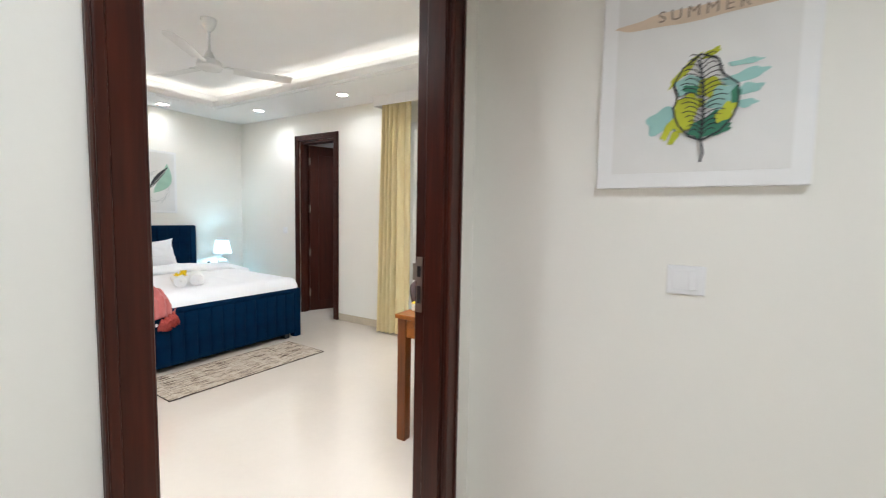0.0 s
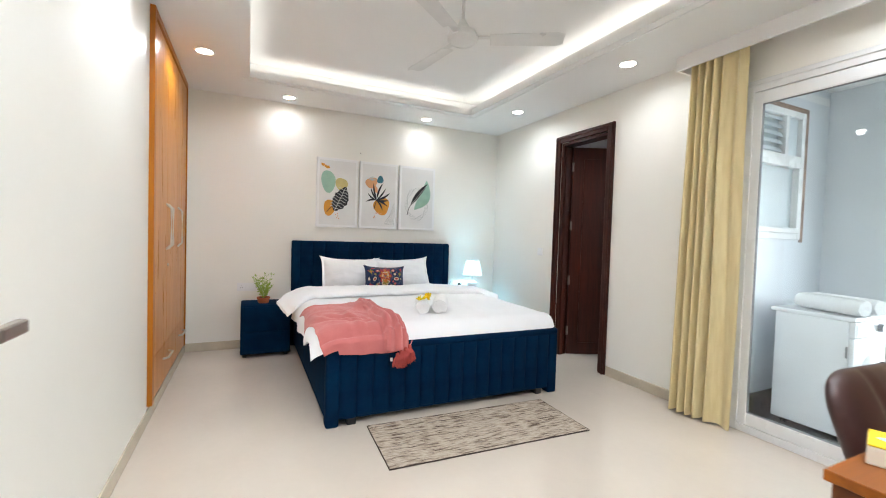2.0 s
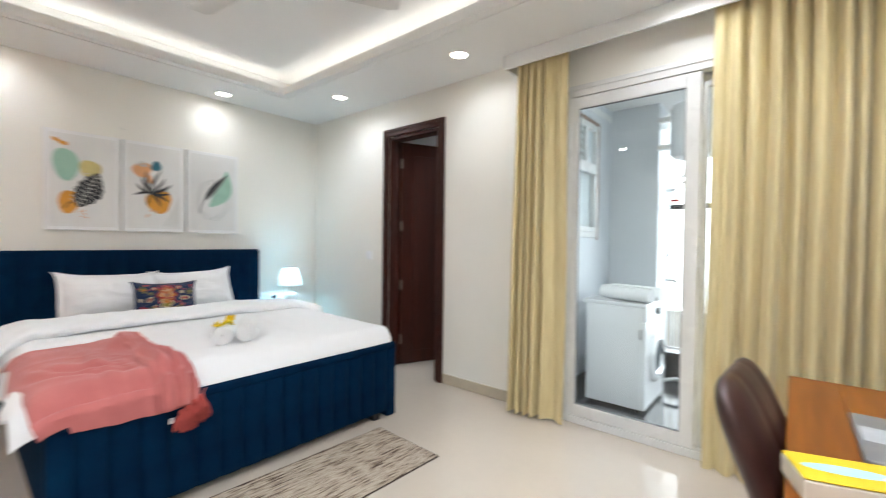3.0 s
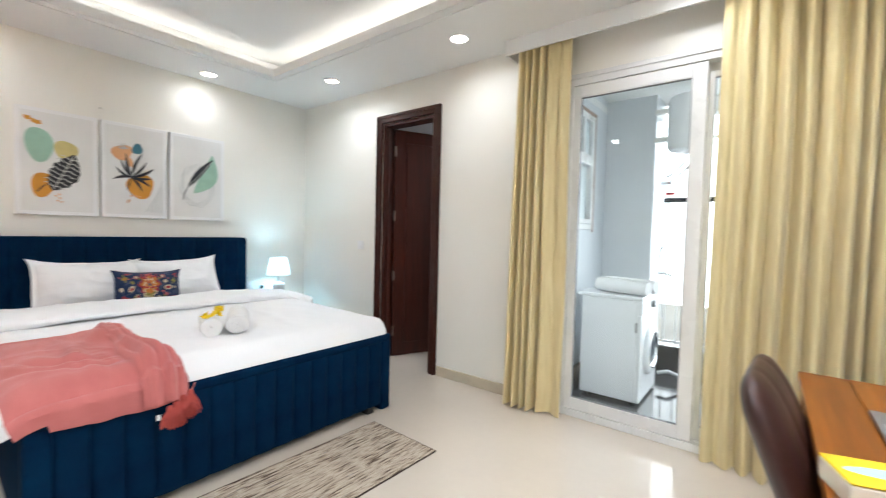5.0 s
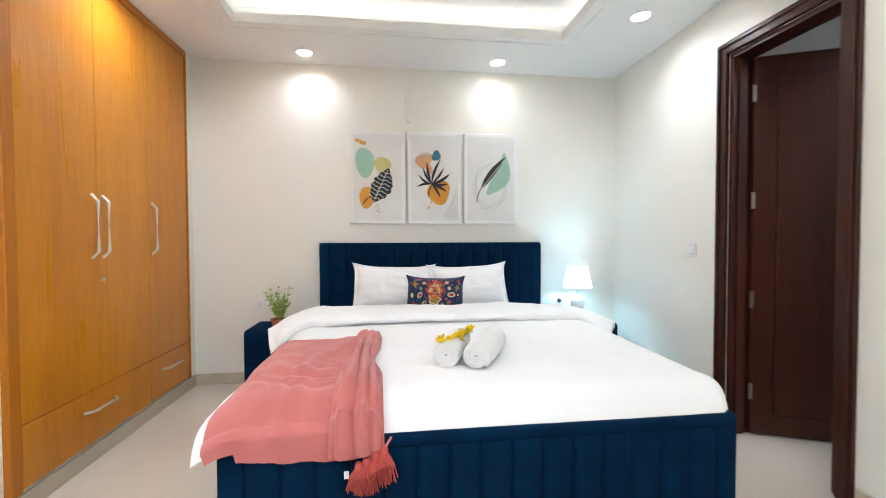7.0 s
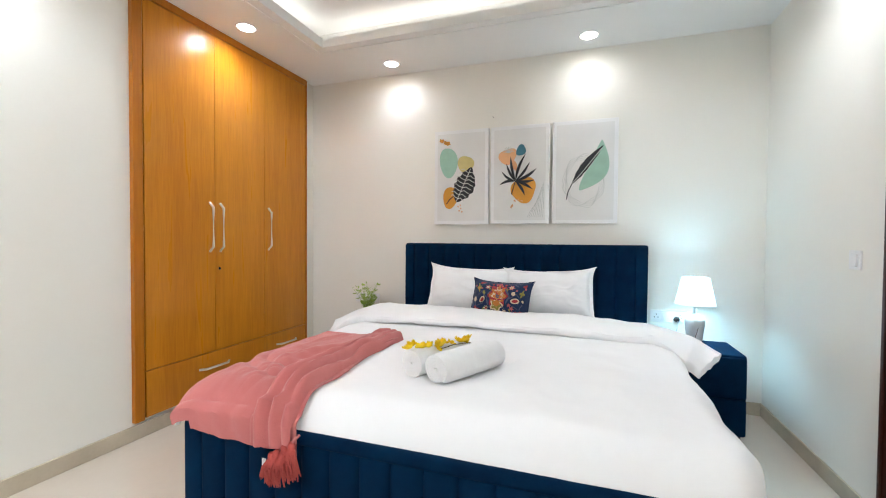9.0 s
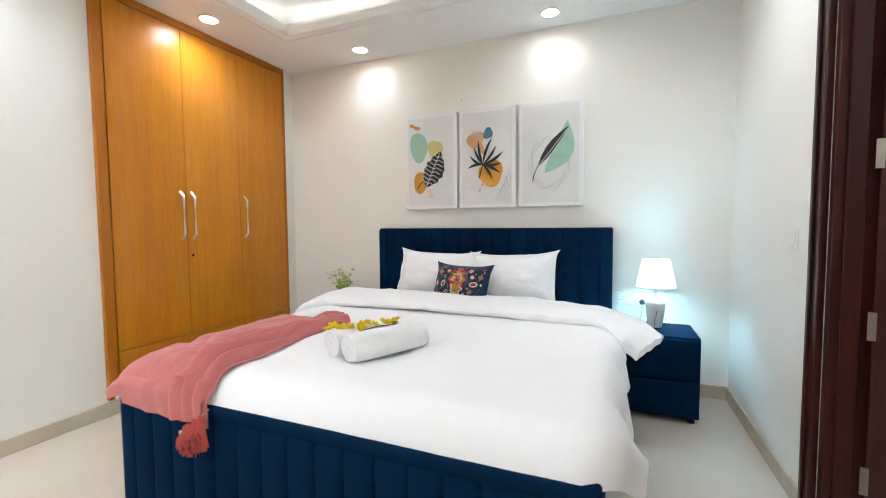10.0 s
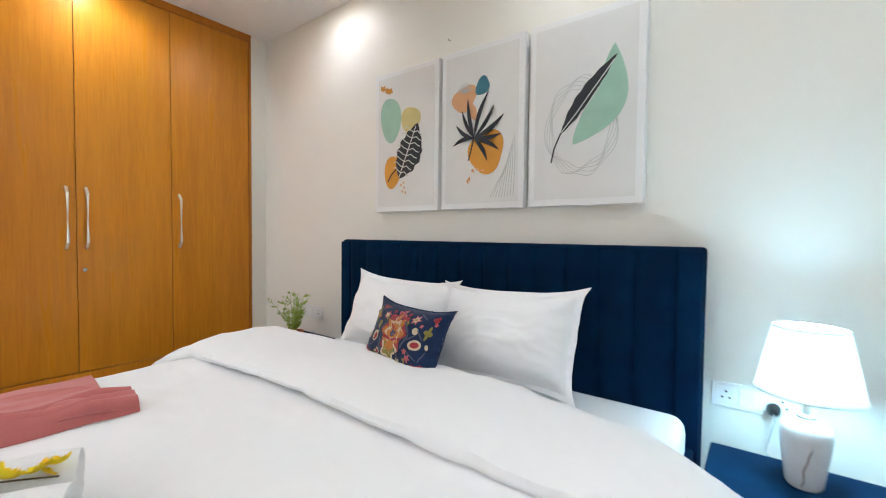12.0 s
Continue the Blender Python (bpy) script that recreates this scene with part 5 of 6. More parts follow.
class Print:
    """A stretched print; shapes are laid on it as ink films, x across and z up in metres."""

    def __init__(self, m, w, h, label, border=0.028, group="canvas prints above the bed", thick=0.045):
        self.e = thing("wall_picture", (0, 0, 0), label, "picture", group)
        self.e.matrix_basis = m
        self.w, self.h, self.y, self.n = w, h, thick, 0
        part("canvas", box(-w / 2, w / 2, 0.0, thick, 0, h, 0.003, 2), CANVAS, self.e)
        part("print_ground", box(-w / 2 + border, w / 2 - border, thick, thick + 0.0015, border, h - border), CANVAS_IN, self.e)
        self.y += 0.0018

    def flat(self, pts, ink, name="painted_shape"):
        bm = bmesh.new()
        self.n += 1
        y = self.y + 0.0003 * self.n
        bm.faces.new([bm.verts.new((-(a - 0.5) * self.w, y, b * self.h)) for a, b in pts])
        bmesh.ops.triangulate(bm, faces=bm.faces)
        return part(name, bm, INK[ink], self.e)

    def blob(self, a, b, ra, rb, ink, turn=0.0, wave=0.1, seed=0.0, lobes=3):
        pts = []
        asp = self.h / self.w
        for k in range(44):
            t = 2 * math.pi * k / 44
            r = 1 + wave * math.sin(lobes * t + seed) + 0.5 * wave * math.sin((lobes - 1) * t + 2.3 * seed)
            u, v = ra * r * math.cos(t), rb * asp * r * math.sin(t)
            pts.append((a + u * math.cos(turn) - v * math.sin(turn), b + (u * math.sin(turn) + v * math.cos(turn)) / asp))
        return self.flat(pts, ink)

    def leaf(self, p, q, width, ink, bend=0.0, n=14, ragged=0.0):
        asp = self.h / self.w
        (a, b), (c, d) = (p[0], p[1] * asp), (q[0], q[1] * asp)
        dx, dy = c - a, d - b
        ll = math.hypot(dx, dy)
        nx, ny = -dy / ll, dx / ll
        one, two = [], []
        for k in range(n + 1):
            f = k / n
            wd = width * math.sin(math.pi * f) ** 0.8 * (1 - 0.25 * f) * (1 + ragged * math.sin(f * 34))
            bx, by = a + dx * f + nx * bend * math.sin(math.pi * f), b + dy * f + ny * bend * math.sin(math.pi * f)
            one.append((bx + nx * wd, (by + ny * wd) / asp))
            two.append((bx - nx * wd, (by - ny * wd) / asp))
        return self.flat(one + two[::-1][1:-1], ink)

    def line(self, pts, width, ink):
        asp = self.h / self.w
        one, two = [], []
        for k, (a, b) in enumerate(pts):
            p, q = pts[max(0, k - 1)], pts[min(len(pts) - 1, k + 1)]
            dx, dy = q[0] - p[0], (q[1] - p[1]) * asp
            ll = math.hypot(dx, dy) or 1
            one.append((a - dy / ll * width, b + dx / ll * width / asp))
            two.append((a + dy / ll * width, b - dx / ll * width / asp))
        bm = bmesh.new()
        self.n += 1
        y = self.y + 0.0003 * self.n
        va = [bm.verts.new((-(a - 0.5) * self.w, y, b * self.h)) for a, b in one]
        vb = [bm.verts.new((-(a - 0.5) * self.w, y, b * self.h)) for a, b in two]
        for k in range(len(va) - 1):
            bm.faces.new((va[k], va[k + 1], vb[k + 1], vb[k]))
        return part("painted_line", bm, INK[ink], self.e)


PZ, PH = 1.336, 0.790


def bed_print(y0, y1, label):
    return Print(pose(BEDWALL, (y0 + y1) / 2, PZ, 0, 0, -90), y1 - y0, PH, label)


p = bed_print(1.480, 1.950, "white canvas print of a black leaf over green and orange blobs")
p.blob(0.14, 0.895, 0.045, 0.018, "orange", -0.5, 0.25, 1.0, 5)
p.blob(0.24, 0.868, 0.060, 0.020, "orange", -0.3, 0.25, 2.0, 5)
p.blob(0.27, 0.660, 0.165, 0.165, "mint", 0.1, 0.05, 0.7)
p.blob(0.59, 0.635, 0.150, 0.088, "yellow", 0.2, 0.06, 1.4)
p.blob(0.31, 0.285, 0.138, 0.120, "orange", -0.1, 0.06, 0.4)
p.leaf((0.42, 0.235), (0.70, 0.600), 0.205, "black", -0.02, 40, 0.10)
for k in range(8):
    f = 0.10 + 0.105 * k
    a, b = 0.42 + 0.28 * f, 0.235 + 0.365 * f
    w = 0.6 + 0.4 * math.sin(math.pi * f)
    p.line([(a, b), (a - 0.07 * w, b + 0.020), (a - 0.12 * w, b + 0.044), (a - 0.17 * w, b + 0.040)], 0.006, "pale")
    p.line([(a, b), (a + 0.07 * w, b + 0.006), (a + 0.12 * w, b - 0.018), (a + 0.16 * w, b - 0.026)], 0.006, "pale")
p.line([(0.42 + 0.28 * f, 0.235 + 0.365 * f) for f in (0.02, 0.3, 0.6, 0.95)], 0.007, "pale")
p.line([(0.24, 0.215), (0.30, 0.265), (0.38, 0.300)], 0.008, "black")
for a, b in ((0.46, 0.185), (0.51, 0.165), (0.48, 0.140), (0.53, 0.130), (0.50, 0.200)):
    p.blob(a, b, 0.014, 0.009, "peach", a * 7, 0.2, a * 9)

p = bed_print(1.972, 2.440, "white canvas print of a black palm leaf on orange shapes")
p.blob(0.30, 0.690, 0.155, 0.080, "peach", 0.4, 0.10, 0.5)
p.leaf((0.36, 0.66), (0.45, 0.54), 0.06, "peach")
p.blob(0.525, 0.745, 0.080, 0.058, "teal", -0.6, 0.10, 1.2)
p.blob(0.575, 0.345, 0.210, 0.130, "orange", 0.35, 0.09, 0.2)
for k in range(9):
    t = 0.25 + k * 0.33
    p.line([(0.31, 0.725), (0.31 + 0.10 * math.cos(t), 0.725 + 0.065 * math.sin(t))], 0.005, "grey")
for q, wd, bn in (((0.35, 0.69), 0.026, 0.02), ((0.275, 0.62), 0.024, 0.02), ((0.20, 0.535), 0.024, 0.03), ((0.16, 0.40), 0.026, -0.03), ((0.61, 0.71), 0.028, 0.03), ((0.675, 0.62), 0.026, -0.02), ((0.79, 0.555), 0.032, -0.03),
                  ((0.76, 0.44), 0.028, -0.02), ((0.735, 0.345), 0.028, 0.02), ((0.60, 0.285), 0.026, 0.02)):
    p.leaf((0.435, 0.434), q, wd, "black", bn)
p.line([(0.435, 0.434), (0.40, 0.36), (0.37, 0.30)], 0.008, "black")
for k in range(9):
    p.line([(0.64 + 0.033 * k, 0.065), (0.72 + 0.025 * k, 0.15 + 0.018 * k), (0.80 + 0.013 * k, 0.21 + 0.026 * k)], 0.003, "grey")
for a, b in ((0.43, 0.235), (0.49, 0.240), (0.55, 0.232), (0.39, 0.185), (0.37, 0.170)):
    p.blob(a, b, 0.022, 0.008, "peach", a * 5, 0.2, a * 11)

p = bed_print(2.465, 2.940, "white canvas print of a single black leaf on mint")
for k in range(5):
    r = 0.255 + 0.016 * k
    p.line([(0.485 + r * math.cos(t) * (1 + 0.04 * math.sin(5 * t + k)), 0.410 + 0.80 * r * math.sin(t) * (1 + 0.05 * math.sin(7 * t + k))) for t in [2 * math.pi * j / 60 for j in range(61)]], 0.0022, "grey")
p.leaf((0.42, 0.32), (0.76, 0.80), 0.175, "mint", -0.13, 26, 0.0)
p.leaf((0.31, 0.385), (0.78, 0.745), 0.072, "black", 0.02, 24, 0.10)
p.line([(0.225, 0.235), (0.25, 0.31), (0.31, 0.39), (0.40, 0.44)], 0.007, "black")
p.line([(0.31, 0.39), (0.45, 0.485), (0.58, 0.585), (0.76, 0.72)], 0.005, "pale")
p.line([(0.36, 0.39), (0.49, 0.475), (0.64, 0.60)], 0.004, "pale")

# corridor print
p = Print(pose(0.251, HALLWALL, 1.449, 0, 0, 180), 0.545, 0.76, "white framed print of a green leaf lettered SUMMER", 0.045, "", 0.03)
A = lambda x, z: (0.5 + (x - 0.222) / 0.545, (z - 1.441) / 0.76)
a, b = A(0.225, 1.945)
p.blob(a, b, 0.42, 0.028, "sand", 0.03, 0.10, 0.4, 7)
L = lambda a, b: A(0.238 + 0.00072 * (a - 438), 1.575 + 0.00080 * (470 - b))
for a, b, w, hh, ink, tn in ((300, 385, 70, 45, "aqua", 0.5), (570, 255, 75, 20, "aqua", 0.25), (585, 300, 45, 18, "aqua", 0.1), (570, 207, 55, 10, "aqua", 0.05), (575, 350, 40, 14, "aqua", 0.1),
                             (365, 210, 80, 12, "lime", 0.85), (455, 160, 34, 12, "lime", 0.5), (318, 420, 50, 14, "lime", 1.1), (340, 450, 36, 12, "lime", 1.1), (500, 435, 40, 14, "green", 0.4),
                             (382, 265, 48, 34, "aqua", 0.3), (400, 285, 42, 14, "green", -0.4), (462, 285, 40, 45, "lime", 0.9), (385, 340, 52, 40, "lime", 0.3), (372, 400, 42, 34, "lime", 0.2),
                             (505, 325, 58, 40, "aqua", 0.7), (470, 415, 62, 38, "green", 0.5), (515, 375, 46, 22, "lime", 0.9), (432, 430, 40, 30, "green", 0.2), (545, 320, 16, 30, "green", 0.0)):
    q = L(a, b)
    p.blob(q[0], q[1], w * 0.00072 / 0.545, hh * 0.00080 / 0.76, ink, tn, 0.14, a * 0.3, 5)
EDGE = ((435, 470), (390, 450), (348, 402), (332, 345), (346, 300), (330, 260), (358, 203), (420, 160), (478, 185), (500, 238), (548, 280), (558, 330), (540, 390), (500, 440), (435, 470))
fine = []
for (a, b), (c, e) in zip(EDGE, EDGE[1:]):
    fine += [(a + (c - a) * k / 5 + 2 * math.sin(k + a), b + (e - b) * k / 5) for k in range(5)]
p.line([L(*q) for q in fine] + [L(435, 470)], 0.0045, "black")
for k in range(17):
    f = k / 16
    b = 450 - 265 * f
    m = 438 - 14 * f
    for g, reach in ((-1, 84), (1, 92)):
        w = reach * (0.35 + 0.65 * math.sin(math.pi * (0.10 + 0.80 * f))) * (0.85 + 0.12 * math.sin(2.1 * k))
        p.line([L(m, b), L(m + g * 0.4 * w, b - 18), L(m + g * 0.75 * w, b - 24), L(m + g * w, b - 18)], 0.0026, "black")
p.line([L(438, 550), L(446, 515), L(436, 470), L(440, 380), L(432, 260), L(415, 185)], 0.0055, "black")
txt = bpy.data.curves.new("lettering", "FONT")
txt.body, txt.size, txt.align_x, txt.extrude, txt.space_character = "SUMMER", 0.046, "CENTER", 0.0004, 1.45
txt.materials.append(paint("brown_ink", (0.30, 0.23, 0.18)))
tx = new("lettering", txt)
tx.parent = p.e
tx.matrix_basis = pose(0.0, 0.043, 0.491, 90, 0, 180)

# ---- rug ----
RUGM = bpy.data.materials.new("streaked_woven_rug")
RUGM.use_nodes = True
nd, ln = links_of(RUGM)
tc, mp = nd.new("ShaderNodeTexCoord"), nd.new("ShaderNodeMapping")
mp.inputs["Scale"].default_value = (120, 6.5, 1)
ln.new(tc.outputs["Object"], mp.inputs[0])
n1, n2 = nd.new("ShaderNodeTexNoise"), nd.new("ShaderNodeTexNoise")
n1.inputs["Scale"].default_value, n1.inputs["Detail"].default_value = 1.0, 2
n2.inputs["Scale"].default_value = 300
ln.new(mp.outputs[0], n1.inputs[0])
ln.new(tc.outputs["Object"], n2.inputs[0])
cr = nd.new("ShaderNodeValToRGB")
for pos, c in ((0.36, (0.095, 0.065, 0.048)), (0.43, (0.33, 0.265, 0.205)), (0.53, (0.53, 0.455, 0.37)), (0.61, (0.33, 0.265, 0.21)), (0.68, (0.15, 0.11, 0.085))):
    el = cr.color_ramp.elements.new(pos)
    el.color = (*c, 1)
ln.new(n1.outputs[0], cr.inputs[0])
b = nd["Principled BSDF"]
ln.new(cr.outputs[0], b.inputs["Base Color"])
b.inputs["Roughness"].default_value, b.inputs["Specular IOR Level"].default_value = 0.95, 0.1
bp = nd.new("ShaderNodeBump")
bp.inputs["Strength"].default_value, bp.inputs["Distance"].default_value = 0.8, 0.002
ln.new(n2.outputs[0], bp.inputs["Height"])
ln.new(bp.outputs[0], b.inputs["Normal"])

RL, RWD = 1.380, 0.542
rug = thing("rug", (-3.097, 2.193, 0), "flat woven rug streaked in beige and brown on the floor", "rug", turn=-2.0)


def rug_fn(u, v):
    x, y = (u - 0.5) * RWD, (v - 0.5) * RL
    return Vector((x + 0.002 * wob(y, 3, 0, 7), y, 0.006 + 0.0035 * abs(math.sin(u * 46 * math.pi)) + 0.0015 * wob(x, y, 0, 30)))


part("woven_field", sheet(rug_fn, 184, 90, thick=0.005), RUGM, rug)
BIND = paint("dark_brown_binding", (0.045, 0.028, 0.02), 0.9)
for s in (-1, 1):
    part("binding", tube([(s * RWD / 2, -RL / 2 + RL * k / 20, 0.005 + 0.001 * wob(k, s, 0, 1.3)) for k in range(21)], 0.004, 6), BIND, rug, "dark stitched edge", True)
    part("binding", tube([(-RWD / 2 + RWD * k / 10, s * RL / 2, 0.005) for k in range(11)], 0.004, 6), BIND, rug, "", True)


# ---- potted plant ----
plant = thing("potted_plant", (-5.440, 0.940, 0.520), "small green potted plant in a terracotta bowl on the nightstand", "plant")
part("pot", lathe([(0.0, 0.0), (0.048, 0.0), (0.054, 0.006), (0.058, 0.040), (0.064, 0.044), (0.064, 0.060), (0.056, 0.060), (0.052, 0.050), (0.0, 0.050)], 32), TERRACOTTA, plant, "", True)
part("soil", lathe([(0.0, 0.0535), (0.052, 0.0525)], 20), SOIL, plant)
rng = random.Random(11)
stems, leaves = bmesh.new(), bmesh.new()


def leaflet(bm, p, d, length, width):
    d = d.normalized()
    s = d.cross(Vector((rng.uniform(-1, 1), rng.uniform(-1, 1), rng.uniform(0.2, 1)))).normalized()
    n = s.cross(d)
    tip = p + d * length + n * length * 0.12
    mid = p + d * length * 0.5
    v = [bm.verts.new(q) for q in (p, mid + s * width, tip, mid - s * width, mid + n * width * 0.35)]
    for a, c in ((0, 1), (1, 2), (2, 3), (3, 0)):
        bm.faces.new((v[a], v[c], v[4]))


for k in range(22):
    a, lean = rng.uniform(0, 6.28), rng.uniform(0.05, 0.62)
    h = rng.uniform(0.13, 0.255) * (1 - 0.25 * lean)
    pts = []
    for j in range(6):
        f = j / 5
        r = 0.012 + h * lean * f ** 1.4
        pts.append(Vector((r * math.cos(a), r * math.sin(a), 0.050 + h * f)))
    tube(pts, 0.0013, 4, stems)
    for j in range(1, 6):
        for q in range(3):
            dvec = Vector((math.cos(a + rng.uniform(-1.6, 1.6)), math.sin(a + rng.uniform(-1.6, 1.6)), rng.uniform(0.0, 1.1)))
            leaflet(leaves, pts[j] + Vector((rng.uniform(-0.008, 0.008), rng.uniform(-0.008, 0.008), rng.uniform(-0.008, 0.008))), dvec, rng.uniform(0.024, 0.044), rng.uniform(0.004, 0.007))
part("stems", stems, LEAFGREEN, plant)
part("foliage", leaves, LEAFGREEN, plant)


# ---- curtains ----
def curtain(x0, x1, folds, flat_from, label, ytop, seed, flare=0.03):
    e = thing("curtain", ((x0 + x1) / 2, ytop, 0.012), label, "curtain", "floor-length curtains")
    w = x1 - x0

    def fn(u, v):
        h = v * (CEIL - 0.03 - 0.012)
        f = u
        lo = 1 - v
        amp = 0.055 * (1 if flat_from is None else 1 - 0.75 * smoothstep(flat_from - 0.08, flat_from + 0.06, f)) * (0.75 + 0.35 * lo)
        ph = 2 * math.pi * folds * (f if flat_from is None else min(f, flat_from) + 0.35 * max(0, f - flat_from)) + seed + 1.1 * wob(f * 3.2, 0.3, seed, 1.6) * (flat_from is None)
        if flat_from is None:
            amp *= (0.25 + 0.75 * smoothstep(0.06, 0.17, f)) * (0.95 + 0.45 * wob(f * 5, 0.5, seed + 7, 1.9))
            ph += 1.5 * math.sin(9.0 * f + 0.6)
        y = amp * (math.sin(ph + 0.5 * math.sin(ph * 0.37 + 2 * v)) + 0.22 * math.sin(2 * ph + 0.8)) + 0.010 * wob(f * 4, v * 1.5, seed, 1.6)
        x = (f - 0.5) * w * (1 + flare * lo) + 0.010 * math.cos(ph) + 0.012 * wob(v * 1.4, f * 3, seed + 3, 1.5) - flare * 0.2 * lo
        z = h + 0.012 * math.sin(ph + 1) * lo * lo * 0.4
        return Vector((x, y, z))
    nn = int(150 * max(1, w / 0.6))
    part("cloth", sheet(lambda u, v: fn(u, v) + Vector((0, 0.003, 0)), nn, 36, sheet(fn, nn, 36)), CURTAIN, e, "", True)
    part("track", box(-w / 2, w / 2, -0.012, 0.012, CEIL - 0.036, CEIL - 0.013, 0.002, 1), UPVC, e, "white curtain track")
    part("hem", sheet(lambda u, v: fn(u, 0.030 + 0.003 * v) + Vector((0, -0.002, 0)), nn, 1), CURTAIN, e)
    return e


curtain(-2.835, -2.420, 7.6, 0.62, "gold-beige pleated curtain drawn open beside the balcony door", 3.775, 0.4, 0.10)
curtain(-1.565, -0.665, 11.5, None, "wide gold-beige pleated curtain hanging to the floor", 3.775, 1.7, 0.03)


# ---- desk ----
DX0, DX1, DY0, DY1, DZ = -1.224, -0.655, 1.982, 3.13, 0.771
desk = thing("desk", (DX0, DY0, 0), "solid sheesham wood writing desk with square legs", "desk")
DLX, DLY = DX1 - DX0, DY1 - DY0
for k in range(4):
    part("top_board", box(DLX * k / 4 + 0.0006, DLX * (k + 1) / 4 - 0.0006, 0, DLY, DZ - 0.026, DZ, 0.0018, 1), SHEESHAM_TOP, desk)
for x in (0.012, DLX - 0.072):
    for y in (0.012, DLY - 0.072):
        part("leg", box(x, x + 0.060, y, y + 0.060, 0, DZ - 0.026, 0.004, 2), SHEESHAM_UP, desk)
for r in ((0.072, DLX - 0.072, 0.018, 0.040), (0.072, DLX - 0.072, DLY - 0.040, DLY - 0.018), (0.018, 0.040, 0.072, DLY - 0.072), (DLX - 0.040, DLX - 0.018, 0.072, DLY - 0.072)):
    part("apron", box(r[0], r[1], r[2], r[3], DZ - 0.135, DZ - 0.026, 0.002, 1), SHEESHAM, desk)

gift = thing("book_box", (-1.080, 2.205, DZ), "cream box with a bright yellow printed lid on the desk", "box", turn=18)
part("box_body", box(-0.140, 0.140, -0.060, 0.060, 0, 0.044, 0.004, 2), paint("cream_card", (0.76, 0.70, 0.57)), gift)
lid = part("lid", box(-0.139, 0.144, -0.060, 0.062, 0.0442, 0.049, 0.002, 1), paint("yellow_card", (0.70, 0.50, 0.012)), gift, "yellow printed lid")
part("printed_patch", moved(lathe([(0.0, 0.0002), (0.05, 0.0)], 28), pose(-0.05, 0.0, 0.0494) @ Matrix.Diagonal((1.5, 0.42, 1, 1))), paint("pale_blue_ink", (0.42, 0.62, 0.66)), lid)
part("printed_patch", moved(lathe([(0.0, 0.0002), (0.03, 0.0)], 28), pose(0.045, -0.01, 0.0496) @ Matrix.Diagonal((1.4, 0.5, 1, 1))), paint("white_ink", (0.78, 0.76, 0.72)), lid)
part("printed_bar", box(0.07, 0.12, -0.03, -0.02, 0.0491, 0.0496), paint("grey_ink", (0.4, 0.4, 0.38)), lid)
part("printed_bar", box(0.07, 0.12, -0.012, -0.004, 0.0491, 0.0496), INK["grey"], lid)

case = thing("glasses_case", (-0.820, 2.110, DZ), "small black case lying near the desk's edge", "case", turn=-20)
part("case_body", box(-0.075, 0.075, -0.033, 0.033, 0, 0.030, 0.010, 3), BLACK, case, "", True)
part("case_clasp", box(-0.012, 0.012, -0.035, -0.033, 0.010, 0.022), STEEL, case)

lap = thing("laptop", (-0.965, 2.545, DZ), "open grey laptop with a dark keyboard on the desk", "laptop", turn=-90)
# local x along the width, local y away from the user
part("base", box(-0.180, 0.180, -0.120, 0.120, 0.004, 0.020, 0.004, 2), SILVER, lap)
part("key_bed", box(-0.155, 0.155, -0.020, 0.098, 0.0201, 0.0208), BLACK, lap)
keys = bmesh.new()
for j in range(5):
    for i in range(15):
        box(-0.152 + i * 0.0203, -0.152 + i * 0.0203 + 0.0172, -0.016 + j * 0.0226, -0.016 + j * 0.0226 + 0.019, 0.0208, 0.0228, bm=keys)
tagged(part("keys", keys, BLACK, lap, "small dark keys"), kind="stuff")
part("touchpad", box(-0.065, 0.045, -0.108, -0.036, 0.0200, 0.0206), HOSE, lap)
for x in (-0.12, 0.12):
    part("rubber_foot", box(x - 0.02, x + 0.02, -0.10, 0.10, 0.0, 0.004), RUBBER, lap)
hood = part("screen_lid", moved(box(-0.180, 0.180, -0.006, 0.0, 0, 0.235, 0.002, 1), pose(0, 0.118, 0.020, -18)), BLACK, lap, "dark lid with screen")
part("display", moved(box(-0.172, 0.172, -0.0072, -0.006, 0.012, 0.225), pose(0, 0.118, 0.020, -18)), SCREEN, hood, "dark display")

vase = thing("vase", (-0.822, 2.985, DZ), "celadon ceramic bottle vase holding an artificial bouquet", "vase")
part("vase_body", lathe([(r * 0.76, h * 0.90) for r, h in ((0.0, 0.0), (0.036, 0.0), (0.040, 0.005), (0.058, 0.030), (0.066, 0.055), (0.064, 0.080), (0.050, 0.112), (0.032, 0.150), (0.022, 0.185), (0.020, 0.215), (0.026, 0.238), (0.022, 0.239), (0.016, 0.215), (0.0, 0.205))], 40), TEAL, vase, "", True)
bou = thing("bouquet", (-0.822, 2.985, DZ + 0.192), "bouquet of peach, pink and yellow roses with dark leaves", "flowers")
rng = random.Random(21)
ROSE = [material("petal_" + k, c, 0.7, var=0.06, scale=30, fine=120, sss=0.2, spec=0.2) for k, c in (("peach", (0.88, 0.60, 0.44)), ("pink", (0.88, 0.55, 0.48)), ("yellow", (0.88, 0.64, 0.10)), ("coral", (0.76, 0.30, 0.20)))]


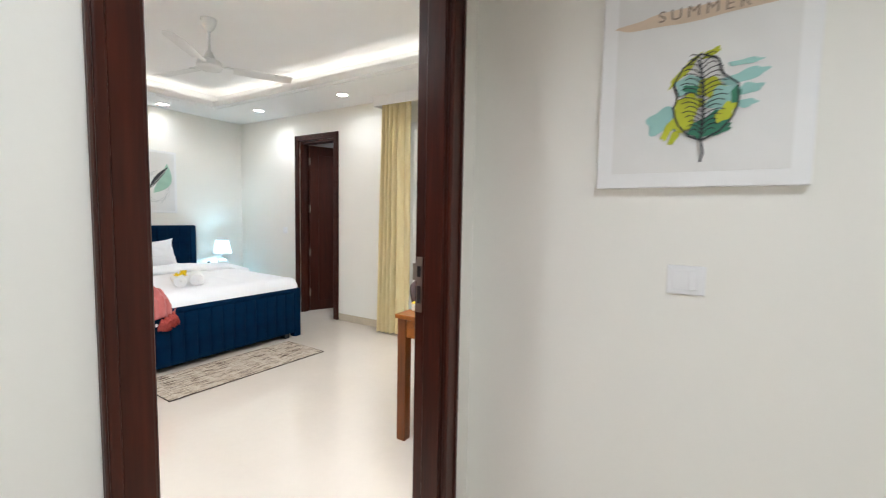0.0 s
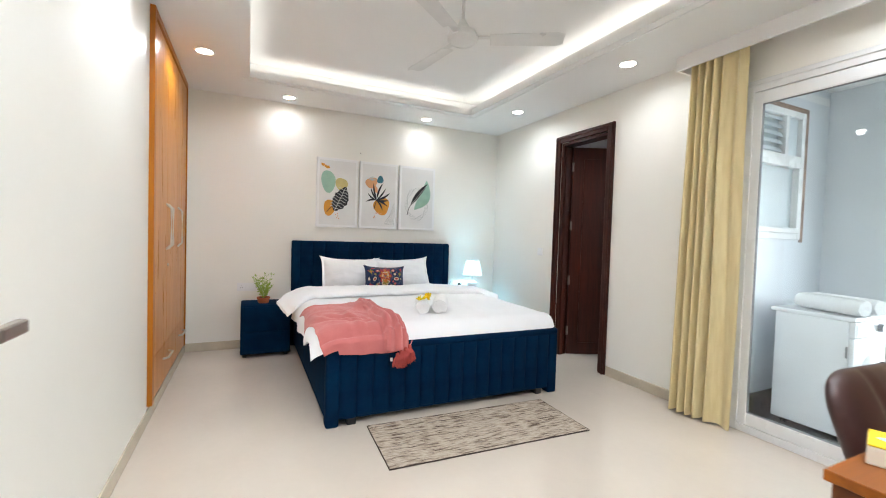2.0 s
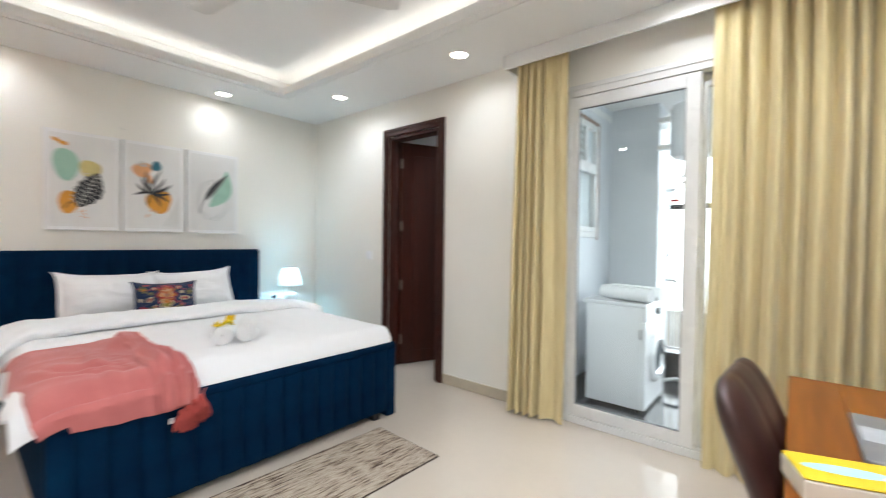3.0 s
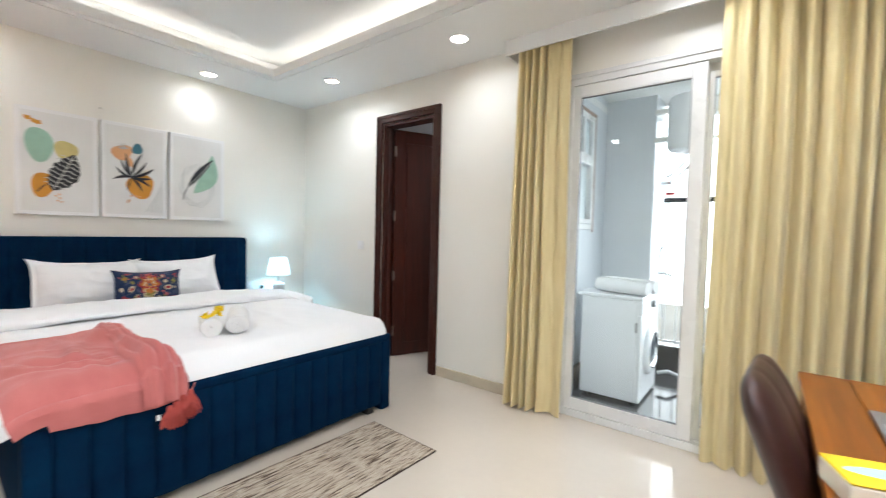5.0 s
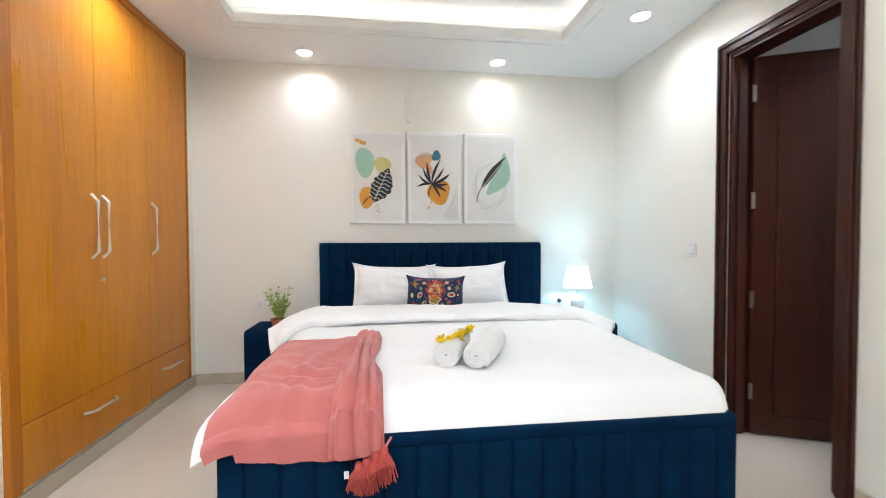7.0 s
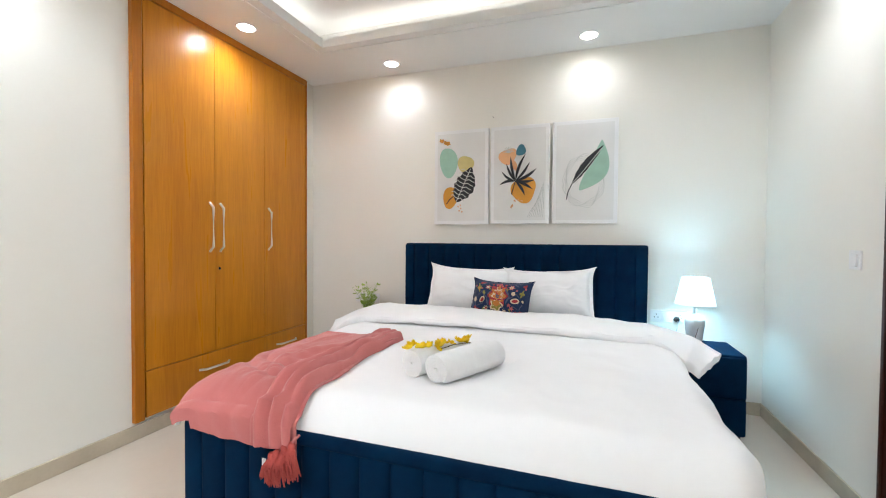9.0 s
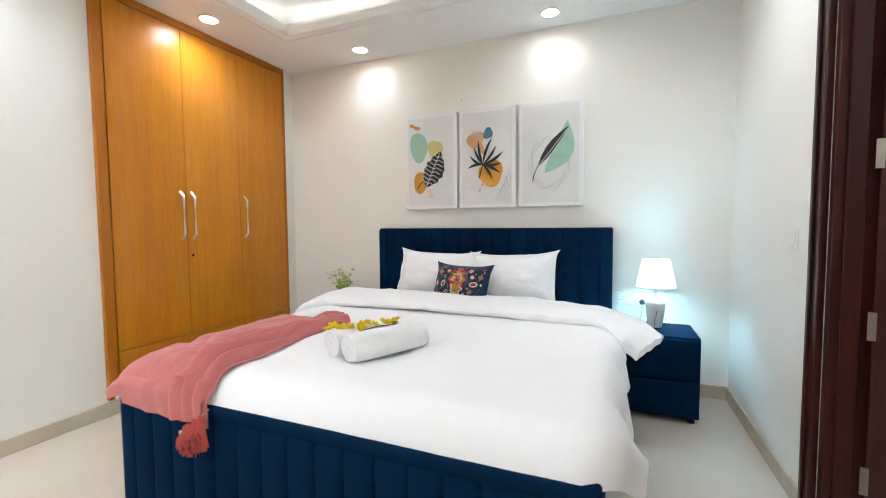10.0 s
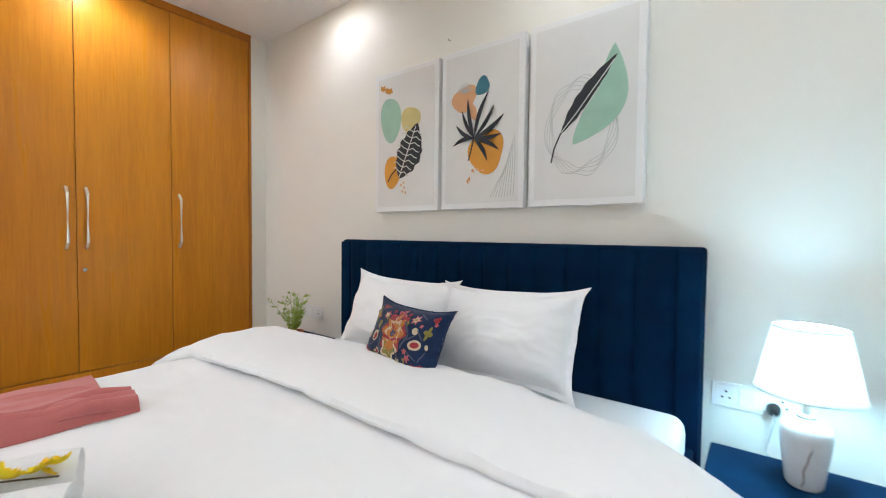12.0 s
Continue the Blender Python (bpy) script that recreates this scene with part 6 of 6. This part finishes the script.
def rose(x, y, z, r, mat):
    """Cupped petals in five tightening whorls, rims curled outward."""
    bm = bmesh.new()
    for ring, cnt in ((0.18, 3), (0.38, 4), (0.60, 5), (0.82, 6), (1.0, 7)):
        off = rng.uniform(0, 6)
        for q in range(cnt):
            a0 = off + 2 * math.pi * q / cnt
            span = math.pi / cnt * 1.35

            def fn(u, v):
                w = 2 * u - 1
                a = a0 + w * span * (0.5 + 0.5 * v)
                curl = max(0.0, v - 0.7) / 0.3
                rr = r * ring * (0.30 + 0.70 * math.sin(0.5 * math.pi * min(1, v * 1.25))) * (1 + 0.16 * curl * ring)
                top = r * (1.55 - 0.55 * ring)
                return Vector((rr * math.cos(a), rr * math.sin(a), top * (v - 0.18 * curl * curl * ring) * (1 - 0.16 * w * w * v)))
            sheet(fn, 6, 6, bm)
    moved(bm, pose(x, y, z, -0.6 * math.degrees(math.atan2(y, 0.10)) + rng.uniform(-12, 12), 0.6 * math.degrees(math.atan2(x, 0.10)) + rng.uniform(-12, 12), rng.uniform(0, 360)))
    return part("rose", bm, mat, bou, "", True)


stalks, lv = bmesh.new(), bmesh.new()
FLOWERS = [(0.0, 0.0, 0.115, 0.036, 1), (0.045, 0.02, 0.098, 0.034, 0), (-0.045, 0.022, 0.100, 0.034, 2), (0.0, 0.055, 0.095, 0.033, 0), (0.005, -0.052, 0.098, 0.034, 0),
           (-0.052, -0.035, 0.080, 0.032, 1), (0.055, -0.04, 0.078, 0.031, 2), (-0.075, 0.03, 0.060, 0.030, 0), (-0.03, -0.085, 0.062, 0.031, 2), (0.03, 0.09, 0.062, 0.030, 3),
           (0.035, -0.095, 0.056, 0.028, 3), (-0.045, 0.085, 0.058, 0.029, 1), (0.085, 0.01, 0.055, 0.029, 1)]
for x, y, z, r, c in FLOWERS:
    x, y, z = 0.74 * x, 0.74 * y, 1.75 * z - 0.035
    rose(x, y, z, r, ROSE[c])
    tube([(0, 0, -0.03), (x * 0.3, y * 0.3, z * 0.4), (x * 0.95, y * 0.95, z)], 0.0022, 5, stalks)
for k in range(70):
    a = rng.uniform(0, 6.28)
    st = Vector((0.02 * math.cos(a), 0.02 * math.sin(a), rng.uniform(0.01, 0.07)))
    d = Vector((math.cos(a), math.sin(a), rng.uniform(-0.3, 0.6))).normalized()
    side = d.cross(Vector((0, 0, 1))).normalized()
    L, wd = rng.uniform(0.05, 0.105), rng.uniform(0.008, 0.015)
    sheet(lambda u, v: st + d * L * v + side * (2 * u - 1) * wd * math.sin(math.pi * min(0.98, v * 0.96 + 0.02)) + Vector((0, 0, -0.35 * L * v * v + 0.006 * (2 * u - 1) ** 2)), 2, 5, lv)
part("stalks", stalks, DARKLEAF, bou)
part("leaves", lv, DARKLEAF, bou)

# ---- office chair ----
chair = thing("office_chair", (-1.258, 2.53, 0), "brown leather office chair pushed in at the desk", "chair", turn=-4)


def pad(w, h, t, seed, buttons=0.0):
    """A thick rounded cushion, upright in the yz plane."""
    def fn(side):
        def g(a, b):
            u, v = math.sin(math.pi * (a - 0.5)), math.sin(math.pi * (b - 0.5))
            k = 0.12
            x, y = u, v
            lim = 1 - k * (max(0, abs(v) - 0.55) / 0.45) ** 2.2
            lim2 = 1 - k * 0.9 * (max(0, abs(u) - 0.55) / 0.45) ** 2.2
            f = max(0, (1 - abs(u) ** 4) * (1 - abs(v) ** 4)) ** 0.5
            crease = buttons * (math.exp(-((u - 0.33) / 0.07) ** 2) + math.exp(-((u + 0.33) / 0.07) ** 2))
            return Vector((side * (t / 2 * f - crease * f), u * w / 2 * lim, v * h / 2 * lim2))
        return g
    bm = bmesh.new()
    for s in (1, -1):
        sheet(fn(s), 44, 36, bm)
    bmesh.ops.remove_doubles(bm, verts=bm.verts, dist=0.0005)
    return bm


part("backrest", moved(pad(0.48, 0.48, 0.10, 0, 0.009), pose(-0.005, 0.0, 0.690, 0, -22)), LEATHER, chair, "", True)
part("seat", moved(pad(0.48, 0.46, 0.10, 1, 0.0), pose(0.235, 0.0, 0.455, 0, 90)), LEATHER, chair, "", True)
for s in (-1, 1):
    part("back_bracket", tube([(0.03, s * 0.14, 0.50), (0.02, s * 0.14, 0.43), (0.10, s * 0.12, 0.395), (0.22, s * 0.10, 0.395)], 0.014, 8), BLACK, chair, "", True)
    part("armrest", tube([(0.05, s * 0.245, 0.62), (0.16, s * 0.262, 0.665), (0.30, s * 0.262, 0.665), (0.36, s * 0.250, 0.58), (0.33, s * 0.20, 0.42)], 0.016, 8), BLACK, chair, "", True)
part("column", lathe([(0.030, 0.10), (0.030, 0.26), (0.018, 0.262), (0.018, 0.40), (0.07, 0.402), (0.07, 0.412)], 24, (0.235, 0, 0)), BLACK, chair, "", True)
for k in range(5):
    a = 2 * math.pi * k / 5 + 0.35
    c, s = math.cos(a), math.sin(a)
    ar = part("base_arm", tube([(0.235 + 0.02 * c, 0.02 * s, 0.125), (0.235 + 0.15 * c, 0.15 * s, 0.105), (0.235 + 0.285 * c, 0.285 * s, 0.075)], 0.020, 8, taper=(1.2, 1, 0.75)), BLACK, chair, "", True)
    part("castor", moved(lathe([(0.0, -0.022), (0.022, -0.022), (0.0275, -0.016), (0.0275, 0.016), (0.022, 0.022), (0.0, 0.022)], 20, axis="X"), pose(0.235 + 0.285 * c, 0.285 * s, 0.0275, 0, 0, math.degrees(a) + 60)), BLACK, ar, "", True)

# ---- television ----
tv = thing("television", (DOORWALL, 2.79, 1.18), "dark flat television mounted on the wall above the desk", "television")
part("back_case", box(-0.055, -0.0, -0.35, 0.35, 0.12, 0.42, 0.01, 2), BLACK, tv)
part("bezel", box(-0.075, -0.055, -0.53, 0.53, 0.0, 0.60, 0.006, 2), BLACK, tv)
part("display", box(-0.0765, -0.0752, -0.518, 0.518, 0.018, 0.588), SCREEN, tv, "switched-off glossy screen")

# ---- ceiling fan ----
fan = thing("ceiling_fan", (-3.09, 1.972, 2.51), "white three-blade ceiling fan at rest", "fan")
part("motor_housing", lathe([(0.0, -0.040), (0.05, -0.038), (0.080, -0.028), (0.089, -0.010), (0.090, 0.010), (0.082, 0.030), (0.055, 0.044), (0.03, 0.050), (0.0, 0.050)], 48), FANWHITE, fan, "", True)
part("hub_ring", lathe([(0.081, -0.030), (0.095, -0.015), (0.095, 0.0), (0.089, 0.010)], 48), FANWHITE, fan, "", True)
part("down_rod", lathe([(0.011, 0.05), (0.011, 0.30)], 16), FANWHITE, fan, "", True)
part("lower_cup", lathe([(0.018, 0.105), (0.040, 0.060), (0.046, 0.050), (0.0, 0.049)], 32), FANWHITE, fan, "", True)
part("canopy", lathe([(0.016, 0.255), (0.035, 0.275), (0.055, 0.315), (0.060, 0.350), (0.0, 0.350)], 32), FANWHITE, fan, "", True)
for k, deg in enumerate((60, 189, -51)):
    bl = part("blade", moved(sheet(lambda u, v: Vector((0.17 + 0.45 * v, (u - 0.5) * (0.105 + 0.03 * v - 0.10 * max(0, v - 0.9) * abs(2 * u - 1) * 5), -0.004 - 0.020 * (u - 0.5) - 0.010 * (2 * u - 1) ** 2)), 10, 24, thick=0.003), pose(0, 0, 0, 0, 0, deg)), FANWHITE, fan, "", True)
    part("blade_iron", moved(box(0.085, 0.215, -0.018, 0.018, -0.004, 0.002, 0.001, 1), pose(0, 0, 0, 0, 0, deg)), FANWHITE, bl)

# ---- balcony things ----
wm = thing("washing_machine", (-2.555, 4.515, BZ), "white front-loading washing machine standing on the balcony", "washing machine")
WD, WWD, WHT = 0.47, 0.60, 0.865
part("cabinet", box(0.0, WD - 0.03, 0.0, WWD, 0.02, WHT - 0.03, 0.008, 2), WHITEWARE, wm)
part("front_panel", box(WD - 0.03, WD, 0.0, WWD, 0.02, WHT - 0.145, 0.010, 3), WHITEWARE, wm)
part("worktop", box(-0.035, WD + 0.004, -0.004, WWD + 0.004, WHT - 0.03, WHT, 0.008, 3), WHITEWARE, wm)
cp = part("control_panel", box(WD - 0.03, WD + 0.002, 0.0, WWD, WHT - 0.143, WHT - 0.032, 0.006, 2), WHITEWARE, wm)
part("dial", lathe([(0.0, 0.026), (0.028, 0.026), (0.032, 0.0)], 28, (WD + 0.002, 0.36, WHT - 0.088), axis="X"), SILVER, cp, "round silver dial", True)
part("detergent_drawer", box(WD + 0.002, WD + 0.006, 0.02, 0.19, WHT - 0.130, WHT - 0.048, 0.003, 1), WHITEWARE, cp)
part("drawer_grip", box(WD + 0.006, WD + 0.008, 0.05, 0.16, WHT - 0.070, WHT - 0.056), SILVER, cp)
part("display", box(WD + 0.002, WD + 0.0035, 0.42, 0.55, WHT - 0.112, WHT - 0.066), SCREEN, cp)
dr = part("door", lathe([(0.125, 0.018), (0.150, 0.040), (0.185, 0.036), (0.205, 0.016), (0.208, 0.0)], 48, (WD, WWD / 2, 0.40), axis="X"), WHITEWARE, wm, "round white porthole door", True)
part("porthole", lathe([(0.0, 0.014), (0.08, 0.016), (0.127, 0.024)], 48, (WD, WWD / 2, 0.40), axis="X"), material("grey_porthole_glass", (0.16, 0.18, 0.20), 0.08, var=0.1, scale=6, fine=40, rough_var=0.03), dr, "grey porthole glass", True)
part("door_trim", lathe([(0.128, 0.024), (0.134, 0.034), (0.142, 0.038), (0.150, 0.0405)], 48, (WD, WWD / 2, 0.40), axis="X"), CHROME, dr, "", True)
part("kick_flap", box(WD, WD + 0.003, 0.06, 0.20, 0.06, 0.15, 0.001, 1), WHITEWARE, wm)
part("side_sticker", box(WD - 0.045, WD - 0.031, -0.0012, 0.0005, 0.58, 0.66), SILVER, wm)
for x in (0.06, WD - 0.06):
    for y in (0.06, WWD - 0.06):
        part("foot", lathe([(0.02, 0.0), (0.02, 0.02)], 14, (x, y, 0)), BLACK, wm)
TOP = BZ + WHT
towel_roll((-2.27, 4.625, TOP + 0.064), -16, 0.44, 0.066, 0.4, "white towel rolled up on the washing machine")
towel_roll((-2.235, 4.765, TOP + 0.064), -16, 0.44, 0.066, 2.0, "white towel rolled up on the washing machine")

hose = thing("drain_hose", (-2.02, 5.15, BZ), "grey corrugated drain hose looping over the balcony floor", "hose")
pts = [(-0.06, 0.02, 0.11), (0.02, 0.06, 0.13), (0.10, 0.12, 0.09), (0.17, 0.18, 0.016), (0.30, 0.24, 0.016), (0.42, 0.33, 0.016), (0.50, 0.44, 0.016)]
fine = [Vector(pts[min(int(f), 5)]).lerp(Vector(pts[min(int(f), 5) + 1]), f - min(int(f), 5)) for f in [6 * k / 90 for k in range(91)]]
part("hose_pipe", tube(fine, 0.015, 10, taper=[1 + 0.12 * (k % 2) for k in range(91)]), HOSE, hose, "", True)

gey = thing("water_heater", (-1.93, 5.36, 2.05), "white cylindrical water heater hung high on the balcony pier", "water heater")
part("tank", lathe([(0.0, 0.0), (0.10, 0.004), (0.165, 0.025), (0.185, 0.06), (0.185, 0.46), (0.165, 0.50), (0.0, 0.52)], 48), WHITEWARE, gey, "", True)
part("bracket", box(-0.29, -0.15, -0.03, 0.03, 0.12, 0.16), STEEL, gey)
part("bracket", box(-0.29, -0.15, -0.03, 0.03, 0.38, 0.42), STEEL, gey)
pipes = thing("water_pipes", (-2.205, 5.66, 0.9), "chrome taps, braided pipes and a red valve on the pier", "pipes")
part("feed_pipe", tube([(0.03, 0.02, 0.98), (0.09, 0.0, 1.00), (0.16, -0.16, 1.02), (0.24, -0.26, 1.08), (0.25, -0.28, 1.16)], 0.010, 8), CHROME, pipes, "", True)
part("feed_pipe", tube([(0.03, 0.05, 0.90), (0.10, 0.0, 0.95), (0.22, -0.20, 1.0), (0.33, -0.28, 1.10), (0.33, -0.28, 1.16)], 0.010, 8), CHROME, pipes, "", True)
part("valve_body", tube([(-0.01, 0.02, 0.92), (0.10, -0.02, 0.92)], 0.018, 10), CHROME, pipes, "", True)
part("valve_lever", box(0.04, 0.13, -0.03, -0.012, 0.80, 0.825, 0.003, 1), RED, pipes, "red valve lever")
part("tap", tube([(-0.01, 0.0, 0.02), (0.09, -0.01, 0.02), (0.13, -0.015, 0.0), (0.135, -0.015, -0.04)], 0.014, 10), CHROME, pipes, "", True)
part("tap_lever", tube([(0.06, -0.01, 0.03), (0.06, -0.02, 0.08), (0.10, -0.03, 0.085)], 0.008, 8), CHROME, pipes, "", True)
part("jet_spray", tube([(0.02, -0.03, 0.10), (0.025, -0.03, 0.24), (0.045, -0.04, 0.29)], 0.014, 10, taper=(0.6, 0.9, 1.3)), CHROME, pipes, "", True)
part("spray_hose", tube([(0.02, -0.03, 0.10), (0.03, -0.05, -0.20), (0.06, -0.04, -0.42), (0.05, -0.02, -0.20), (0.04, -0.01, 0.0)], 0.006, 6), CHROME, pipes, "", True)

# nail marks above the middle print
nail = thing("wall_nail", (BEDWALL, 1.995, 2.213), "small bent nail and marks in the plaster above the prints", "nail")
part("shank", tube([(0, 0, 0), (0.012, 0.001, 0.001)], 0.0025, 6), STEEL, nail)
part("mark", lathe([(0.0, 0.0006), (0.004, 0.0)], 8, (0.0008, -0.014, 0.008), axis="X"), BLACK, nail)
part("mark", lathe([(0.0, 0.0006), (0.003, 0.0)], 8, (0.0008, -0.020, 0.016), axis="X"), BLACK, nail)
